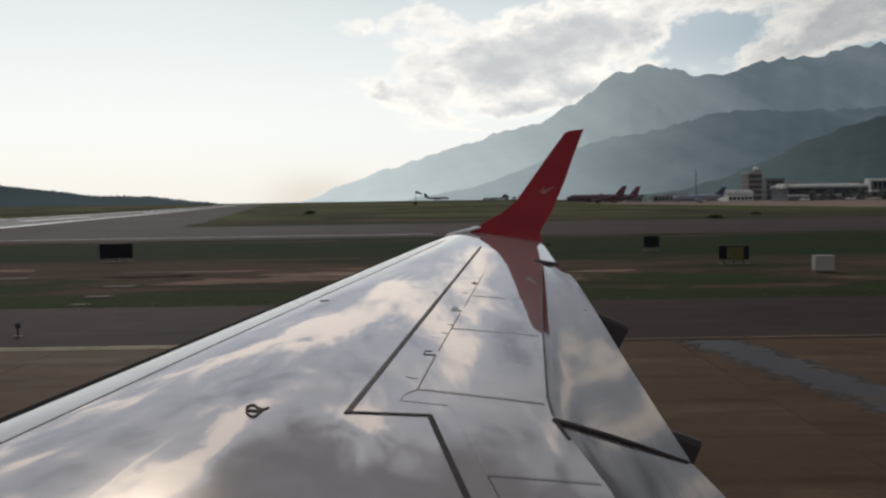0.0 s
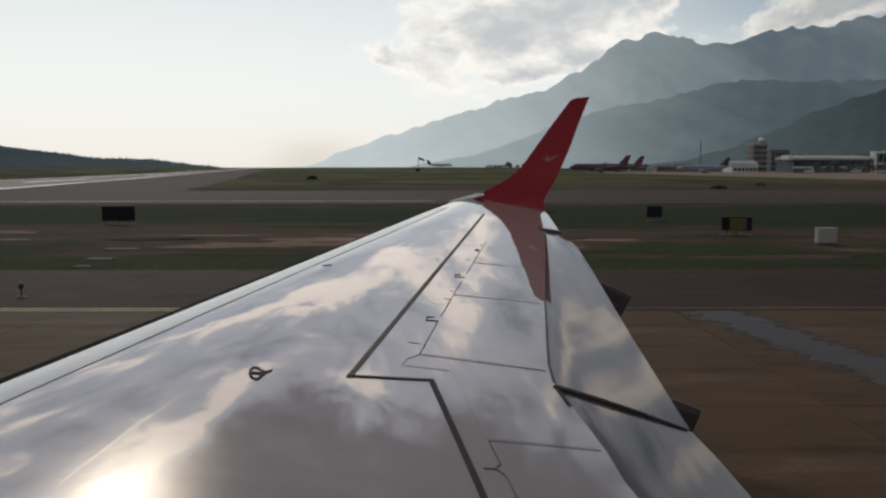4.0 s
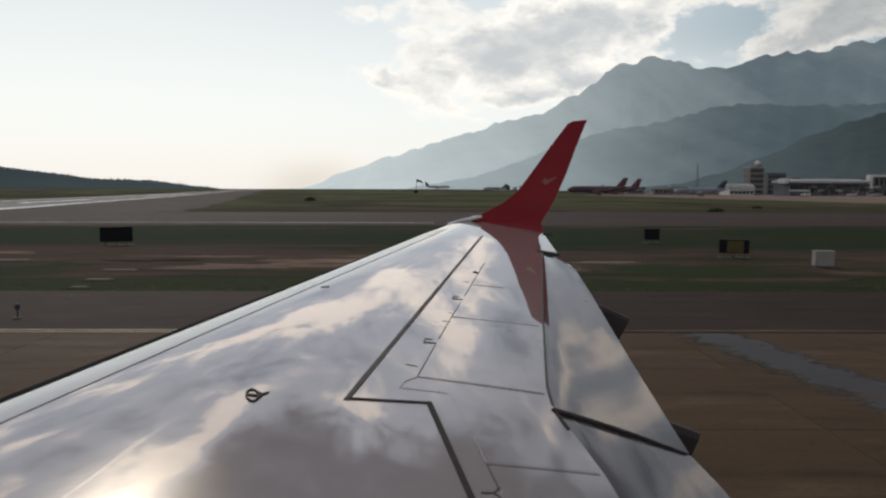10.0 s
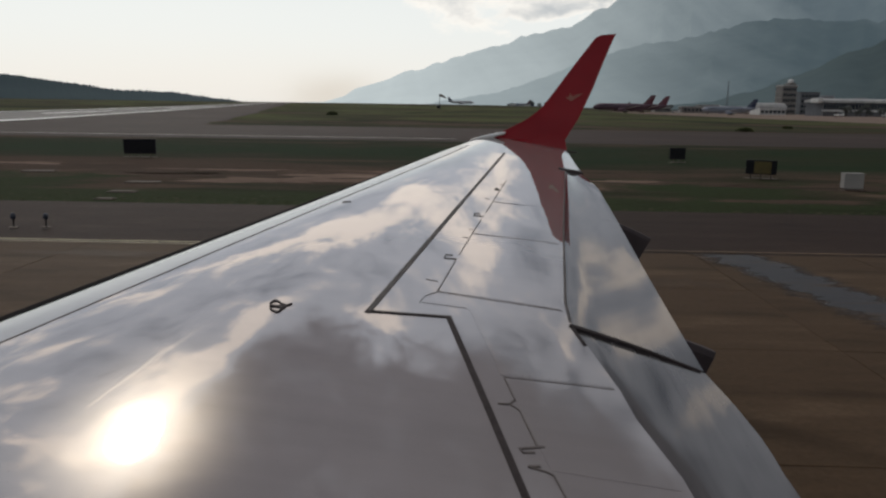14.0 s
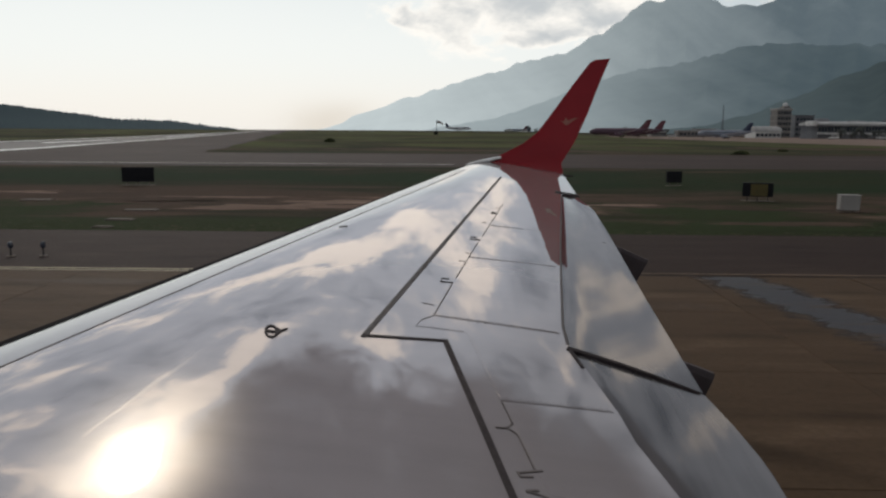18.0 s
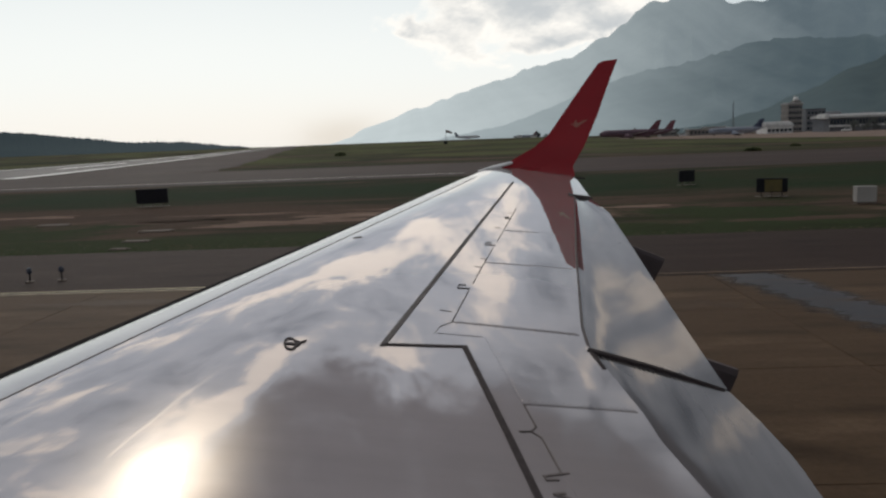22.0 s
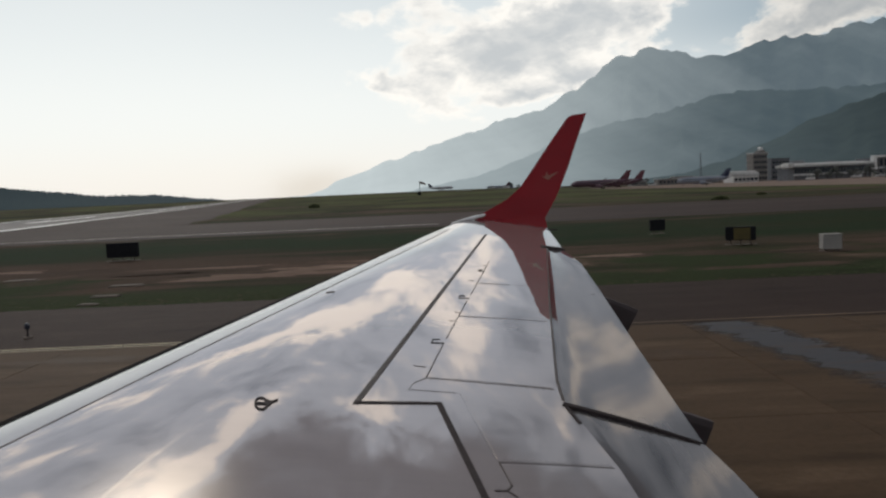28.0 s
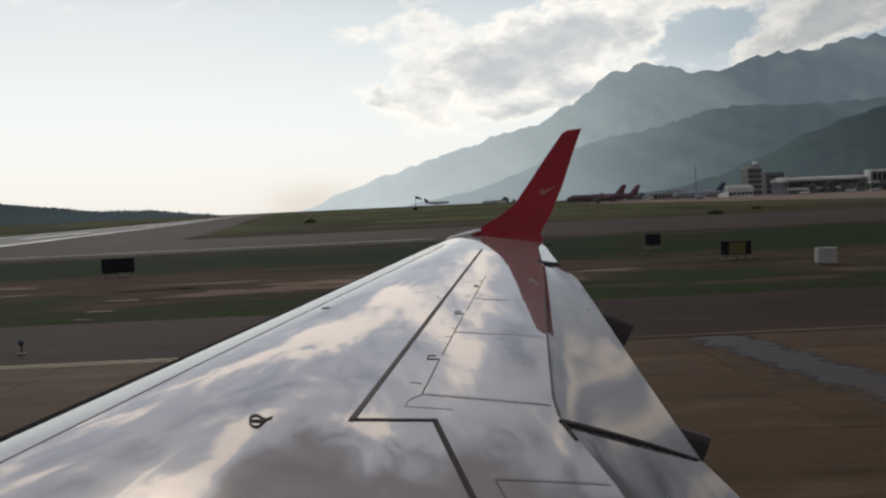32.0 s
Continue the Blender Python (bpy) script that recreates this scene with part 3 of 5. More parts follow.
def axis(lo, hi, near_lo, near_hi, step):
    vals = list(np.arange(near_lo, near_hi + 0.1, step))
    a, d = near_lo, step
    while a > lo:
        d *= 1.5
        a -= d
        vals.insert(0, a)
    a, d = near_hi, step
    while a < hi:
        d *= 1.5
        a += d
        vals.append(a)
    return vals


def draped(name, xs, ys, mat, lift, parent=None, label="", skew=0.0):
    bm = bmesh.new()
    grid = [[bm.verts.new((x + skew * (y - ys[0]), y, gz(x + skew * (y - ys[0]), y) + lift)) for x in xs] for y in ys]
    for r0, r1 in zip(grid, grid[1:]):
        for i in range(len(xs) - 1):
            bm.faces.new((r0[i], r0[i + 1], r1[i + 1], r1[i]))
    return part(name, bm, mat, parent, label, True)


ground = draped("ground", axis(-4700, 4700, -200, 240, 10), axis(-4700, 4700, -20, 500, 10), M_GRASS, -0.05)
tagged(ground, "mown airfield grass with worn brown earth strips", "grass", kind="structure")
taxiway = draped("taxiway", [-420, -60, 60, 420], [-60, 0, 27.2], M_ASPHALT, -0.022)
tagged(taxiway, "dark worn asphalt taxiway beside the grass", "taxiway", kind="structure")
side_taxiway = draped("side_taxiway", [74, 84, 112], [27.2, 40, 60, 77], M_ASPHALT, -0.021)
tagged(side_taxiway, "dark asphalt side taxiway joining the far strip", "taxiway", kind="structure")
far_taxiway = draped("far_taxiway", [-420, -60, 60, 420], [77, 90, 122], M_OLDCONC, -0.02)
tagged(far_taxiway, "pale brown concrete strip across the grass", "taxiway", kind="structure")
RUN_Y = (60, 122, 147, 167, 185, 203, 231, 275, 330, 700)
RUN_NEAR = (-70, -74, -79, -81, -80, -77.5, -75, -72, -74, -130)
RUN_FAR = (-230, -150, -131, -118, -108, -101, -88, -76.5, -78, -136)
RUN_GRASS = (-40, -42, -46, -50, -52.5, -54.5, -58, -64, -70, -126)


def ribbon(name, ys, left, right, mat, lift, across=5):
    """A strip over the ground between two bending edges."""
    bm = bmesh.new()
    grid = []
    for y in ys:
        a, b = left(y), right(y)
        grid.append([bm.verts.new((a + (b - a) * i / across, y, gz(a + (b - a) * i / across, y) + lift)) for i in range(across + 1)])
    for r0, r1 in zip(grid, grid[1:]):
        for i in range(across):
            bm.faces.new((r0[i], r0[i + 1], r1[i + 1], r1[i]))
    return part(name, bm, mat, None, "", True)


def bend(values):
    return lambda y: sum(float(np.interp(y + k * 4, RUN_Y, values)) for k in range(-4, 5)) / 9


run_ys = list(np.arange(122.1, 340, 6)) + list(np.arange(350, 700, 40))
runway = ribbon("runway", run_ys, bend(RUN_FAR), bend(RUN_NEAR), M_RUNWAY, 0.03)
tagged(runway, "pale runway leading away over the crest", "runway", kind="structure")
shoulder = ribbon("runway_shoulder", run_ys, bend(RUN_NEAR), lambda y: bend(RUN_GRASS)(y) + 2.5 * noise.noise(Vector((0, y * 0.07, 1.0))), M_OLDCONC, 0.006)
tagged(shoulder, "worn brown paved shoulder of the runway", "shoulder", kind="structure")
far_apron = draped("far_apron", [118, 218, 418, 818], [205, 300, 460, 560], M_FARAPRON, 0.03, skew=-0.11)
tagged(far_apron, "pale pinkish concrete apron before the terminal", "apron", kind="structure")


# ---- the airliner: wing seen from its cabin window ----
EYE = 3.65


def chord_le(y):
    return 0.402 * y - 4.885


def flap_front(y):
    """Where the fixed upper skin ends and the flap begins."""
    return float(np.interp(y, (1.0, 3.4, 3.9, 4.2, 4.77, 5.03, 5.3, 7.33, 10.6), (1.25, 1.05, 0.93, 0.90, 0.79, 0.735, 0.725, 0.955, 1.372)))


def skin_z(x, y):
    ch = 1.6 - chord_le(y)
    c = min(1.0, max(0.0, (x - chord_le(y)) / ch))
    t = 0.6 * (0.2969 * math.sqrt(c) - 0.126 * c - 0.3516 * c**2 + 0.2843 * c**3 - 0.1036 * c**4)
    return EYE - 0.515 + 0.0963 * (y - 12.5) + ch * (t - 0.06 - 0.045 * (c - 0.35))


def under_z(x, y):
    ch = 1.6 - chord_le(y)
    c = min(1.0, max(0.0, (x - chord_le(y)) / ch))
    t = 0.5 * (0.2969 * math.sqrt(c) - 0.126 * c - 0.3516 * c**2 + 0.2843 * c**3 - 0.1036 * c**4)
    return skin_z(chord_le(y), y) - ch * (t + 0.045 * c * 0.9)


def laid(bm, corners, nu, nv, lift, thick, droop=None):
    """A panel with edges, laid on the wing's upper face over the plan quad corners (a, b, c, d)."""
    a, b, c, d = [Vector((*p, 0)) for p in corners]
    extra = droop or (lambda u, v: 0.0)
    def grid(dz):
        rows = []
        for j in range(nv + 1):
            row = []
            for i in range(nu + 1):
                u, v = i / nu, j / nv
                p = (a.lerp(b, u)).lerp(d.lerp(c, u), v)
                row.append((p.x, p.y, skin_z(p.x, p.y) + lift + extra(u, v) + dz))
            rows.append(row)
        return rows
    high, deep = grid(0.0), grid(-thick)
    top = [[bm.verts.new(q) for q in row] for row in high]
    for j in range(nv):
        for i in range(nu):
            bm.faces.new((top[j][i], top[j][i + 1], top[j + 1][i + 1], top[j + 1][i])).smooth = True
    ring = [(0, i) for i in range(nu)] + [(j, nu) for j in range(nv)] + [(nv, i) for i in range(nu, 0, -1)] + [(j, 0) for j in range(nv, 0, -1)]
    rim = [(bm.verts.new(high[j][i]), bm.verts.new(deep[j][i])) for j, i in ring]
    for (t0, b0), (t1, b1) in zip(rim, rim[1:] + rim[:1]):
        bm.faces.new((t0, b0, b1, t1))
    return bm


def strip(bm, pts, width, lift=0.006, thick=0.02, steps=10):
    """A narrow band laid along a broken line of plan points."""
    for p, q in zip(pts, pts[1:]):
        p, q = Vector(p), Vector(q)
        n = Vector((-(q - p).y, (q - p).x)).normalized() * width / 2
        e = (q - p).normalized() * width * 0.35
        laid(bm, [tuple(p - n - e), tuple(p + n - e), tuple(q + n + e), tuple(q - n + e)], 1, steps, lift, thick)
    return bm


airliner = thing("airliner", "grey-winged jet airliner with red winglet standing on the taxiway", "aircraft")

# wing box: upper and lower skin with rounded nose
bm = bmesh.new()
loops = []
STATIONS = [-1.2, 0.0, 1.0, 2.0, 2.7, 3.4, 3.9, 4.2, 4.5, 4.77, 5.03, 5.3, 6, 7.33, 8.5, 9.6, 10.56, 10.6, 11.2, 11.8, 12.2, 12.42]
for y in STATIONS:
    x0, x1 = chord_le(y), (1.6 if y > 10.58 else flap_front(y) + 0.02)
    cs = [((1 - math.cos(math.pi * i / 36)) / 2) ** 1.25 for i in range(37)]
    up = [(x0 + (x1 - x0) * c, y, skin_z(x0 + (x1 - x0) * c, y)) for c in cs]
    dn = [(x0 + (x1 - x0) * c, y, min(under_z(x0 + (x1 - x0) * c, y), skin_z(x0 + (x1 - x0) * c, y) - 0.012 * min(1.0, c * 8))) for c in cs[1:]]
    loops.append(up[::-1] + dn)
rings(bm, loops)
wing = part("wing", bm, M_WING, airliner, "glossy light grey wing with rounded leading edge", True)

# leading-edge slat, set 4 mm proud of the skin
SEAM = ((1.0, 0.165), (4.2, 0.165), (6.3, 0.162), (8.2, 0.168), (11.05, 0.19), (12.1, 0.20))


def seam_x(y):
    return 0.402 * y - 4.97 + (6.57 - 0.402 * y) * float(np.interp(y, [s[0] for s in SEAM], [s[1] for s in SEAM]))


bm = bmesh.new()
rows = []
for y in np.linspace(1.0, 11.6, 26):
    x0, x1 = chord_le(y), seam_x(y)
    us = [(i / 14) ** 1.8 for i in range(15)]
    up = [(x0 - 0.006 + (x1 - x0 + 0.006) * u, y, skin_z(x0 + (x1 - x0) * u, y) + 0.004 - 0.0025 * u) for u in us]
    dn = [(x0 - 0.006 + (x1 - x0 + 0.006) * u * 0.6, y, under_z(x0 + (x1 - x0) * u * 0.6, y) - 0.004) for u in us[1:]]
    rows.append([bm.verts.new(q) for q in up[::-1] + dn])
for r0, r1 in zip(rows, rows[1:]):
    for i in range(len(r0) - 1):
        bm.faces.new((r0[i], r0[i + 1], r1[i + 1], r1[i]))
part("slat", bm, M_SLAT, wing, "bright bare-metal leading edge slat", True)
bm = bmesh.new()
strip(bm, [(seam_x(y) + 0.008, y) for y in np.linspace(1.2, 11.4, 12)], 0.010, 0.003, 0.02, 4)
part("slat_seam", bm, M_LINE, wing)
# matt black band over the slat nose, narrowing outboard
bm = bmesh.new()
rows = []
for y in np.linspace(1.0, 11.0, 30):
    x0, ch = chord_le(y), 1.6 - chord_le(y)
    edge_c = float(np.interp(y, (1.0, 5.0, 8.3, 9.8, 11.0), (0.076, 0.074, 0.070, 0.056, 0.042)))
    us = [(i / 10) ** 1.6 for i in range(11)]
    up = [(x0 - 0.008 + (edge_c * ch + 0.008) * u, y, skin_z(x0 + edge_c * ch * u, y) + 0.0065 - 0.001 * u) for u in us]
    dn = [(x0 - 0.008 + (edge_c * ch * 0.7 + 0.008) * u, y, under_z(x0 + edge_c * ch * 0.7 * u, y) - 0.0065) for u in us[1:]]
    rows.append([bm.verts.new(q) for q in up[::-1] + dn])
for r0, r1 in zip(rows, rows[1:]):
    for i in range(len(r0) - 1):
        bm.faces.new((r0[i], r0[i + 1], r1[i + 1], r1[i]))
part("leading_edge_boot", bm, M_RUBBER, wing, "black strip wrapped round the leading edge", True)

# dark sealant lines of the rear spar
bm = bmesh.new()
strip(bm, [(0.559, 11.04), (-0.03, 7.9)], 0.030, steps=12)
strip(bm, [(-0.03, 7.9), (-0.62, 4.75)], 0.036, steps=12)
part("spar_seal", bm, M_SPAR, wing)
bm = bmesh.new()
strip(bm, [(-0.62, 4.76), (-0.35, 4.80), (-0.096, 4.845)], 0.026, 0.007, steps=4)
part("step_seal", bm, M_SEAL, wing)
bm = bmesh.new()
strip(bm, [(-0.096, 4.85), (0.145, 3.706), (0.25, 3.2), (0.52, 1.9)], 0.037, 0.006, steps=6)
part("inner_spar_seal", bm, M_SEAL, wing)

# spoilers
SPOILERS = [
    [(0.318, 8.13), (0.506, 9.27), (1.20, 9.36), (1.03, 8.22)],
    [(0.082, 6.85), (0.306, 8.09), (1.02, 8.18), (0.875, 6.93)],
    [(-0.180, 5.29), (0.074, 6.81), (0.868, 6.89), (0.700, 5.30)],
]
for q, tilt in zip(SPOILERS, (-0.001, 0.002, 0.0015)):
    bm = bmesh.new()
    laid(bm, [q[0], q[3], q[2], q[1]], 8, 10, 0.0015, 0.02, lambda u, v: tilt * u)
    part("spoiler", bm, M_WING, wing)
INNER = [
    [(0.07, 5.03), (0.235, 4.14), (0.88, 4.22), (0.72, 5.03)],
    [(0.240, 4.10), (0.42, 3.27), (1.03, 3.29), (0.885, 4.18)],
    [(0.430, 3.24), (0.72, 2.0), (1.14, 2.0), (1.035, 3.26)],
]
for q in INNER:
    bm = bmesh.new()
    laid(bm, [q[1], q[2], q[3], q[0]], 6, 8, 0.0015, 0.02)
    part("inner_spoiler", bm, M_WING, wing)
# hinge joints and edges of the spoilers
JOINTS = [
    ([(0.502, 9.27), (0.31, 8.17), (0.214, 7.62)], 0.012),
    ([(0.165, 7.36), (0.075, 6.84), (-0.038, 6.18)], 0.012),
    ([(-0.070, 6.0), (-0.188, 5.27)], 0.013),
    ([(-0.18, 5.27), (0.25, 5.27), (0.71, 5.285)], 0.006),
    ([(0.077, 6.83), (0.50, 6.86)], 0.005),
    ([(0.314, 8.11), (0.66, 8.16)], 0.005),
    ([(0.236, 4.12), (0.55, 4.16), (0.885, 4.20)], 0.007),
    ([(0.240, 4.11), (0.287, 3.879)], 0.014),
    ([(0.287, 3.879), (0.256, 3.821), (0.195, 3.808)], 0.016),
    ([(0.256, 3.821), (0.307, 3.768), (0.369, 3.46)], 0.014),
    ([(0.403, 3.461), (0.284, 3.411)], 0.020),
    ([(0.284, 3.415), (0.295, 3.381), (0.350, 3.397)], 0.018),
    ([(0.368, 3.290), (0.316, 3.274)], 0.022),
    ([(0.316, 3.268), (0.391, 3.255), (0.428, 3.235)], 0.014),
    ([(0.428, 3.235), (0.462, 3.092), (0.72, 2.0)], 0.012),
    ([(-0.184, 5.27), (-0.27, 5.16), (-0.30, 5.02)], 0.003),
    ([(-0.28, 5.035), (0.02, 5.045)], 0.002),
]
for pts, wid in JOINTS:
    bm = bmesh.new()
    across = abs(pts[-1][0] - pts[0][0]) > abs(pts[-1][1] - pts[0][1])
    strip(bm, pts, wid * (0.6 if across else 0.5), 0.0030 if across and wid < 0.01 else 0.005, 0.02, 4)
    part("panel_joint", bm, M_SEAM if wid < 0.0055 else M_LINE, wing)
# small hooked hinge covers along the spoiler line
for x, y, s in ((0.175, 7.50, 1.0), (-0.075, 6.08, 1.0), (0.40, 8.72, 0.7)):
    bm = bmesh.new()
    strip(bm, [(x - 0.02 * s, y + 0.05 * s), (x - 0.075 * s, y + 0.035 * s)], 0.005, 0.006, 0.02, 1)
    strip(bm, [(x - 0.075 * s, y + 0.04 * s), (x - 0.085 * s, y - 0.05 * s)], 0.006, 0.0065, 0.02, 1)
    strip(bm, [(x - 0.085 * s, y - 0.05 * s), (x + 0.01 * s, y - 0.035 * s)], 0.009, 0.006, 0.02, 1)
    part("hinge_cover", bm, M_SEAL, wing)
# short tick marks and rivets
for x, y, ln in ((0.268, 8.2, 0.05), (0.094, 6.945, 0.052), (0.037, 6.67, 0.05), (-0.195, 5.48, 0.085), (0.45, 9.0, 0.04)):
    bm = bmesh.new()
    strip(bm, [(x - ln, y + 0.01), (x, y)], 0.004, 0.0035, 0.02, 1)
    part("panel_mark", bm, M_LINE, wing)
bm = bmesh.new()
for k in range(16):
    v = k / 15
    for (xa, ya), (xb, yb) in (((0.045, 5.02), (0.225, 4.13)), ((-0.16, 5.24), (0.69, 5.255)), ((0.27, 4.16), (0.86, 4.235))):
        x, y = xa + (xb - xa) * v, ya + (yb - ya) * v
        tube(bm, (x, y, skin_z(x, y) + 0.002), (x, y, skin_z(x, y) + 0.0045), 0.0024, 0.0022, 6)
tagged(part("rivets", bm, M_LINE, wing), kind="stuff")
bm = bmesh.new()
strip(bm, [(-1.23, 7.56), (-1.15, 7.57)], 0.008, 0.008, 0.02, 1)
part("fuel_vent_mark", bm, M_LINE, wing)

# lashing ring let into the skin: a tilted oval with a cross bar and a pointed lug
bm = bmesh.new()
rx, ry = -1.200, 4.667


def oval(a, k):
    dy = 0.100 * k * math.sin(a)
    return (rx + 0.044 * k * math.cos(a) - 0.24 * dy, ry + dy)


for k in range(26):
    a0, a1 = 2 * math.pi * k / 26, 2 * math.pi * (k + 1) / 26
    laid(bm, [oval(a0, 0.76), oval(a0, 1.0), oval(a1, 1.0), oval(a1, 0.76)], 1, 1, 0.007, 0.015)
laid(bm, [(rx - 0.040, ry - 0.014), (rx + 0.040, ry - 0.014), (rx + 0.040, ry + 0.012), (rx - 0.040, ry + 0.012)], 2, 1, 0.008, 0.015)
laid(bm, [oval(-0.75, 0.9), (rx + 0.062, ry - 0.004), (rx + 0.062, ry + 0.030), oval(0.85, 0.9)], 2, 2, 0.0085, 0.015)
laid(bm, [(rx + 0.055, ry + 0.008), (rx + 0.082, ry + 0.044), (rx + 0.090, ry + 0.070), (rx + 0.055, ry + 0.034)], 1, 1, 0.009, 0.015)
part("lashing_ring", bm, M_SEAL, wing, "black steel lashing ring")


# flaps
rear_out = lambda y: float(np.interp(y, (4.6, 5.3, 6.5, 8.5, 9.8, 10.5), (1.555, 1.57, 1.60, 1.67, 1.70, 1.58)))


def slanted_flap(name, y_of, rear, step, hump, nose, label):
    """A flap whose ends may slant: y_of gives the span place for (along, across)."""
    bm = bmesh.new()
    loops = []
    for k in range(22):
        v = k / 21
        up, dn = [], []
        for i in range(15):
            u = i / 14
            y = y_of(v, u)
            x = (flap_front(y_of(v, 0)) + 0.015) * (1 - u) + rear(y_of(v, 1)) * u
            z = skin_z(min(x, 1.6), y) - step * (1 - u) - nose * (1 - min(1.0, u * 5)) ** 2 + hump * math.sin(math.pi * u) - max(0.0, x - 1.6) * 0.12
            up.append((x, y, z))
            dn.append((x, y, z - 0.012 - 0.1 * (1 - u) * min(1.0, 0.25 + u * 4)))
        loops.append(up[::-1] + dn)
    rings(bm, loops)
    return part(name, bm, M_FLAP, wing, label, True)


slanted_flap("outer_flap", lambda v, u: (5.06 - 0.36 * u) * (1 - v) + 10.54 * v, rear_out, 0.008, -0.018, 0.010, "grey wing flap with painted reflection streaks")
rear_in = lambda y: float(np.interp(y, (1.0, 3.6, 3.9, 4.36, 4.7), (1.75, 1.645, 1.66, 1.615, 1.555)))
slanted_flap("inner_flap", lambda v, u: 1.0 * (1 - v) + (5.03 - 0.36 * u) * v, lambda y: rear_in(min(y, 4.7)), 0.006, 0.0, 0.005, "grey wing flap with painted reflection streaks")
bm = bmesh.new()
loops = []
for k in range(15):
    u = k / 14
    x, y, w2 = 0.735 + 0.80 * u, 5.04 - 0.36 * u, 0.030 - 0.018 * u
    z = skin_z(min(x, 1.6), y) + 0.007 + 0.010 * math.sin(math.pi * u)
    loops.append([(x - w2 * 0.4, y - w2, z - 0.03), (x + w2 * 0.4, y + w2, z - 0.03), (x + w2 * 0.4, y + w2, z), (x, y, z + 0.006), (x - w2 * 0.4, y - w2, z)])
rings(bm, loops)
part("flap_end_seal", bm, M_SEAL, wing, "dark worn rubber seal between the flaps")
bm = bmesh.new()
strip(bm, [(0.745, 5.03), (0.795, 4.76)], 0.022, 0.008, 0.03, 2)
part("flap_nose_seal", bm, M_SEAL, wing)
bm = bmesh.new()
strip(bm, [(1.33, 10.54), (1.585, 10.56)], 0.09, 0.012, 0.06, 2)
part("aileron_gap_seal", bm, M_SEAL, wing)
bm = bmesh.new()
loops = []
for y in np.linspace(5.1, 10.4, 16):
    x, w2 = flap_front(y) + 0.012, 0.006 + 0.005 * (10 - y) / 5
    z = skin_z(x, y) + 0.003
    loops.append([(x - w2, y, z), (x + w2, y, z), (x + w2, y, z - 0.03), (x - w2, y, z - 0.03)])
rings(bm, loops)
part("flap_slot_seal", bm, M_SPAR, wing)


def fairing(y, x0, x1, zt, drop, half, fall):
    """A flap track fairing: a slim boat-shaped pod with a blunt tail."""
    bm = bmesh.new()
    loops = []
    for k in range(13):
        u = k / 12
        w = half * math.sin(math.pi * min(1.0, u * 1.3 + 0.05) / 2) * (1 - 0.6 * max(0, u - 0.6))
        d = drop * math.sin(math.pi * min(1.0, u * 1.4 + 0.05) / 2)
        xt, xb, top = x0 + (x1 - x0) * u, x0 + (x1 - 0.14 - x0) * u, zt - 0.02 * u - 0.05 * u ** 4 - fall * max(0.0, u - 0.68) / 0.32 - 0.06 * max(0.0, 0.72 - u)
        side = [(-1, -0.12), (-1, -0.85), (-0.6, -1.0), (0.6, -1.0), (1, -0.85), (1, -0.12), (0.6, 0.0), (-0.6, 0.0)]
        loops.append([(xt + (xb - xt) * -h, y + w * q, top + d * h) for q, h in side])
    rings(bm, loops)
    return part("flap_fairing", bm, M_FAIR, wing, "dark grey boat-shaped flap fairing")


fairing(5.45, 0.3, 1.875, EYE - 1.575, 0.34, 0.06, 0.13)
fairing(8.25, 0.6, 2.04, EYE - 1.185, 0.27, 0.055, 0.15)
bm = bmesh.new()
tube(bm, (1.58, 12.05, skin_z(1.6, 12.05)), (1.74, 12.0, skin_z(1.6, 12.0) - 0.0), 0.018, 0.012, 8)
part("static_wick", bm, M_SEAL, wing)

# winglet
LETS = [(3.035, 12.26, 0.38, 1.61, 0.070), (3.115, 12.40, 0.424, 1.600, 0.066), (3.252, 12.456, 0.630, 1.686, 0.060), (3.436, 12.531, 0.988, 1.808, 0.052), (3.622, 12.606, 1.228, 1.904, 0.046),
        (3.905, 12.719, 1.448, 2.044, 0.040), (4.389, 12.906, 1.814, 2.246, 0.030), (4.775, 13.052, 2.120, 2.428, 0.022), (4.816, 13.068, 2.215, 2.450, 0.010)]
bm = bmesh.new()
loops = []
for z, y, xa, xb, th in LETS:
    cs = [(1 - math.cos(math.pi * i / 10)) / 2 for i in range(11)]
    prof = lambda c: 5 * (0.2969 * math.sqrt(c) - 0.126 * c - 0.3516 * c**2 + 0.2843 * c**3 - 0.1015 * c**4)
    side_a = [(xa + (xb - xa) * c, y - th * prof(c) * 0.5, z + 0.02 * c * (z > 4.7)) for c in cs]
    side_b = [(xa + (xb - xa) * c, y + th * prof(c) * 0.5, z + 0.02 * c * (z > 4.7)) for c in cs[1:-1]]
    if z < 3.05:
        side_a = [(x, 12.18, skin_z(min(x, 1.6), 12.18) - 0.02) for x, _, _ in side_a]
        side_b = [(x, 12.30, skin_z(min(x, 1.6), 12.30) - 0.02) for x, _, _ in side_b]
    loops.append(side_a + side_b[::-1])
rings(bm, loops)
winglet = part("winglet", bm, M_RED, airliner, "tall raked dark red winglet", True)
# pale bird-like mark, a plain swept shape
bm = bmesh.new()
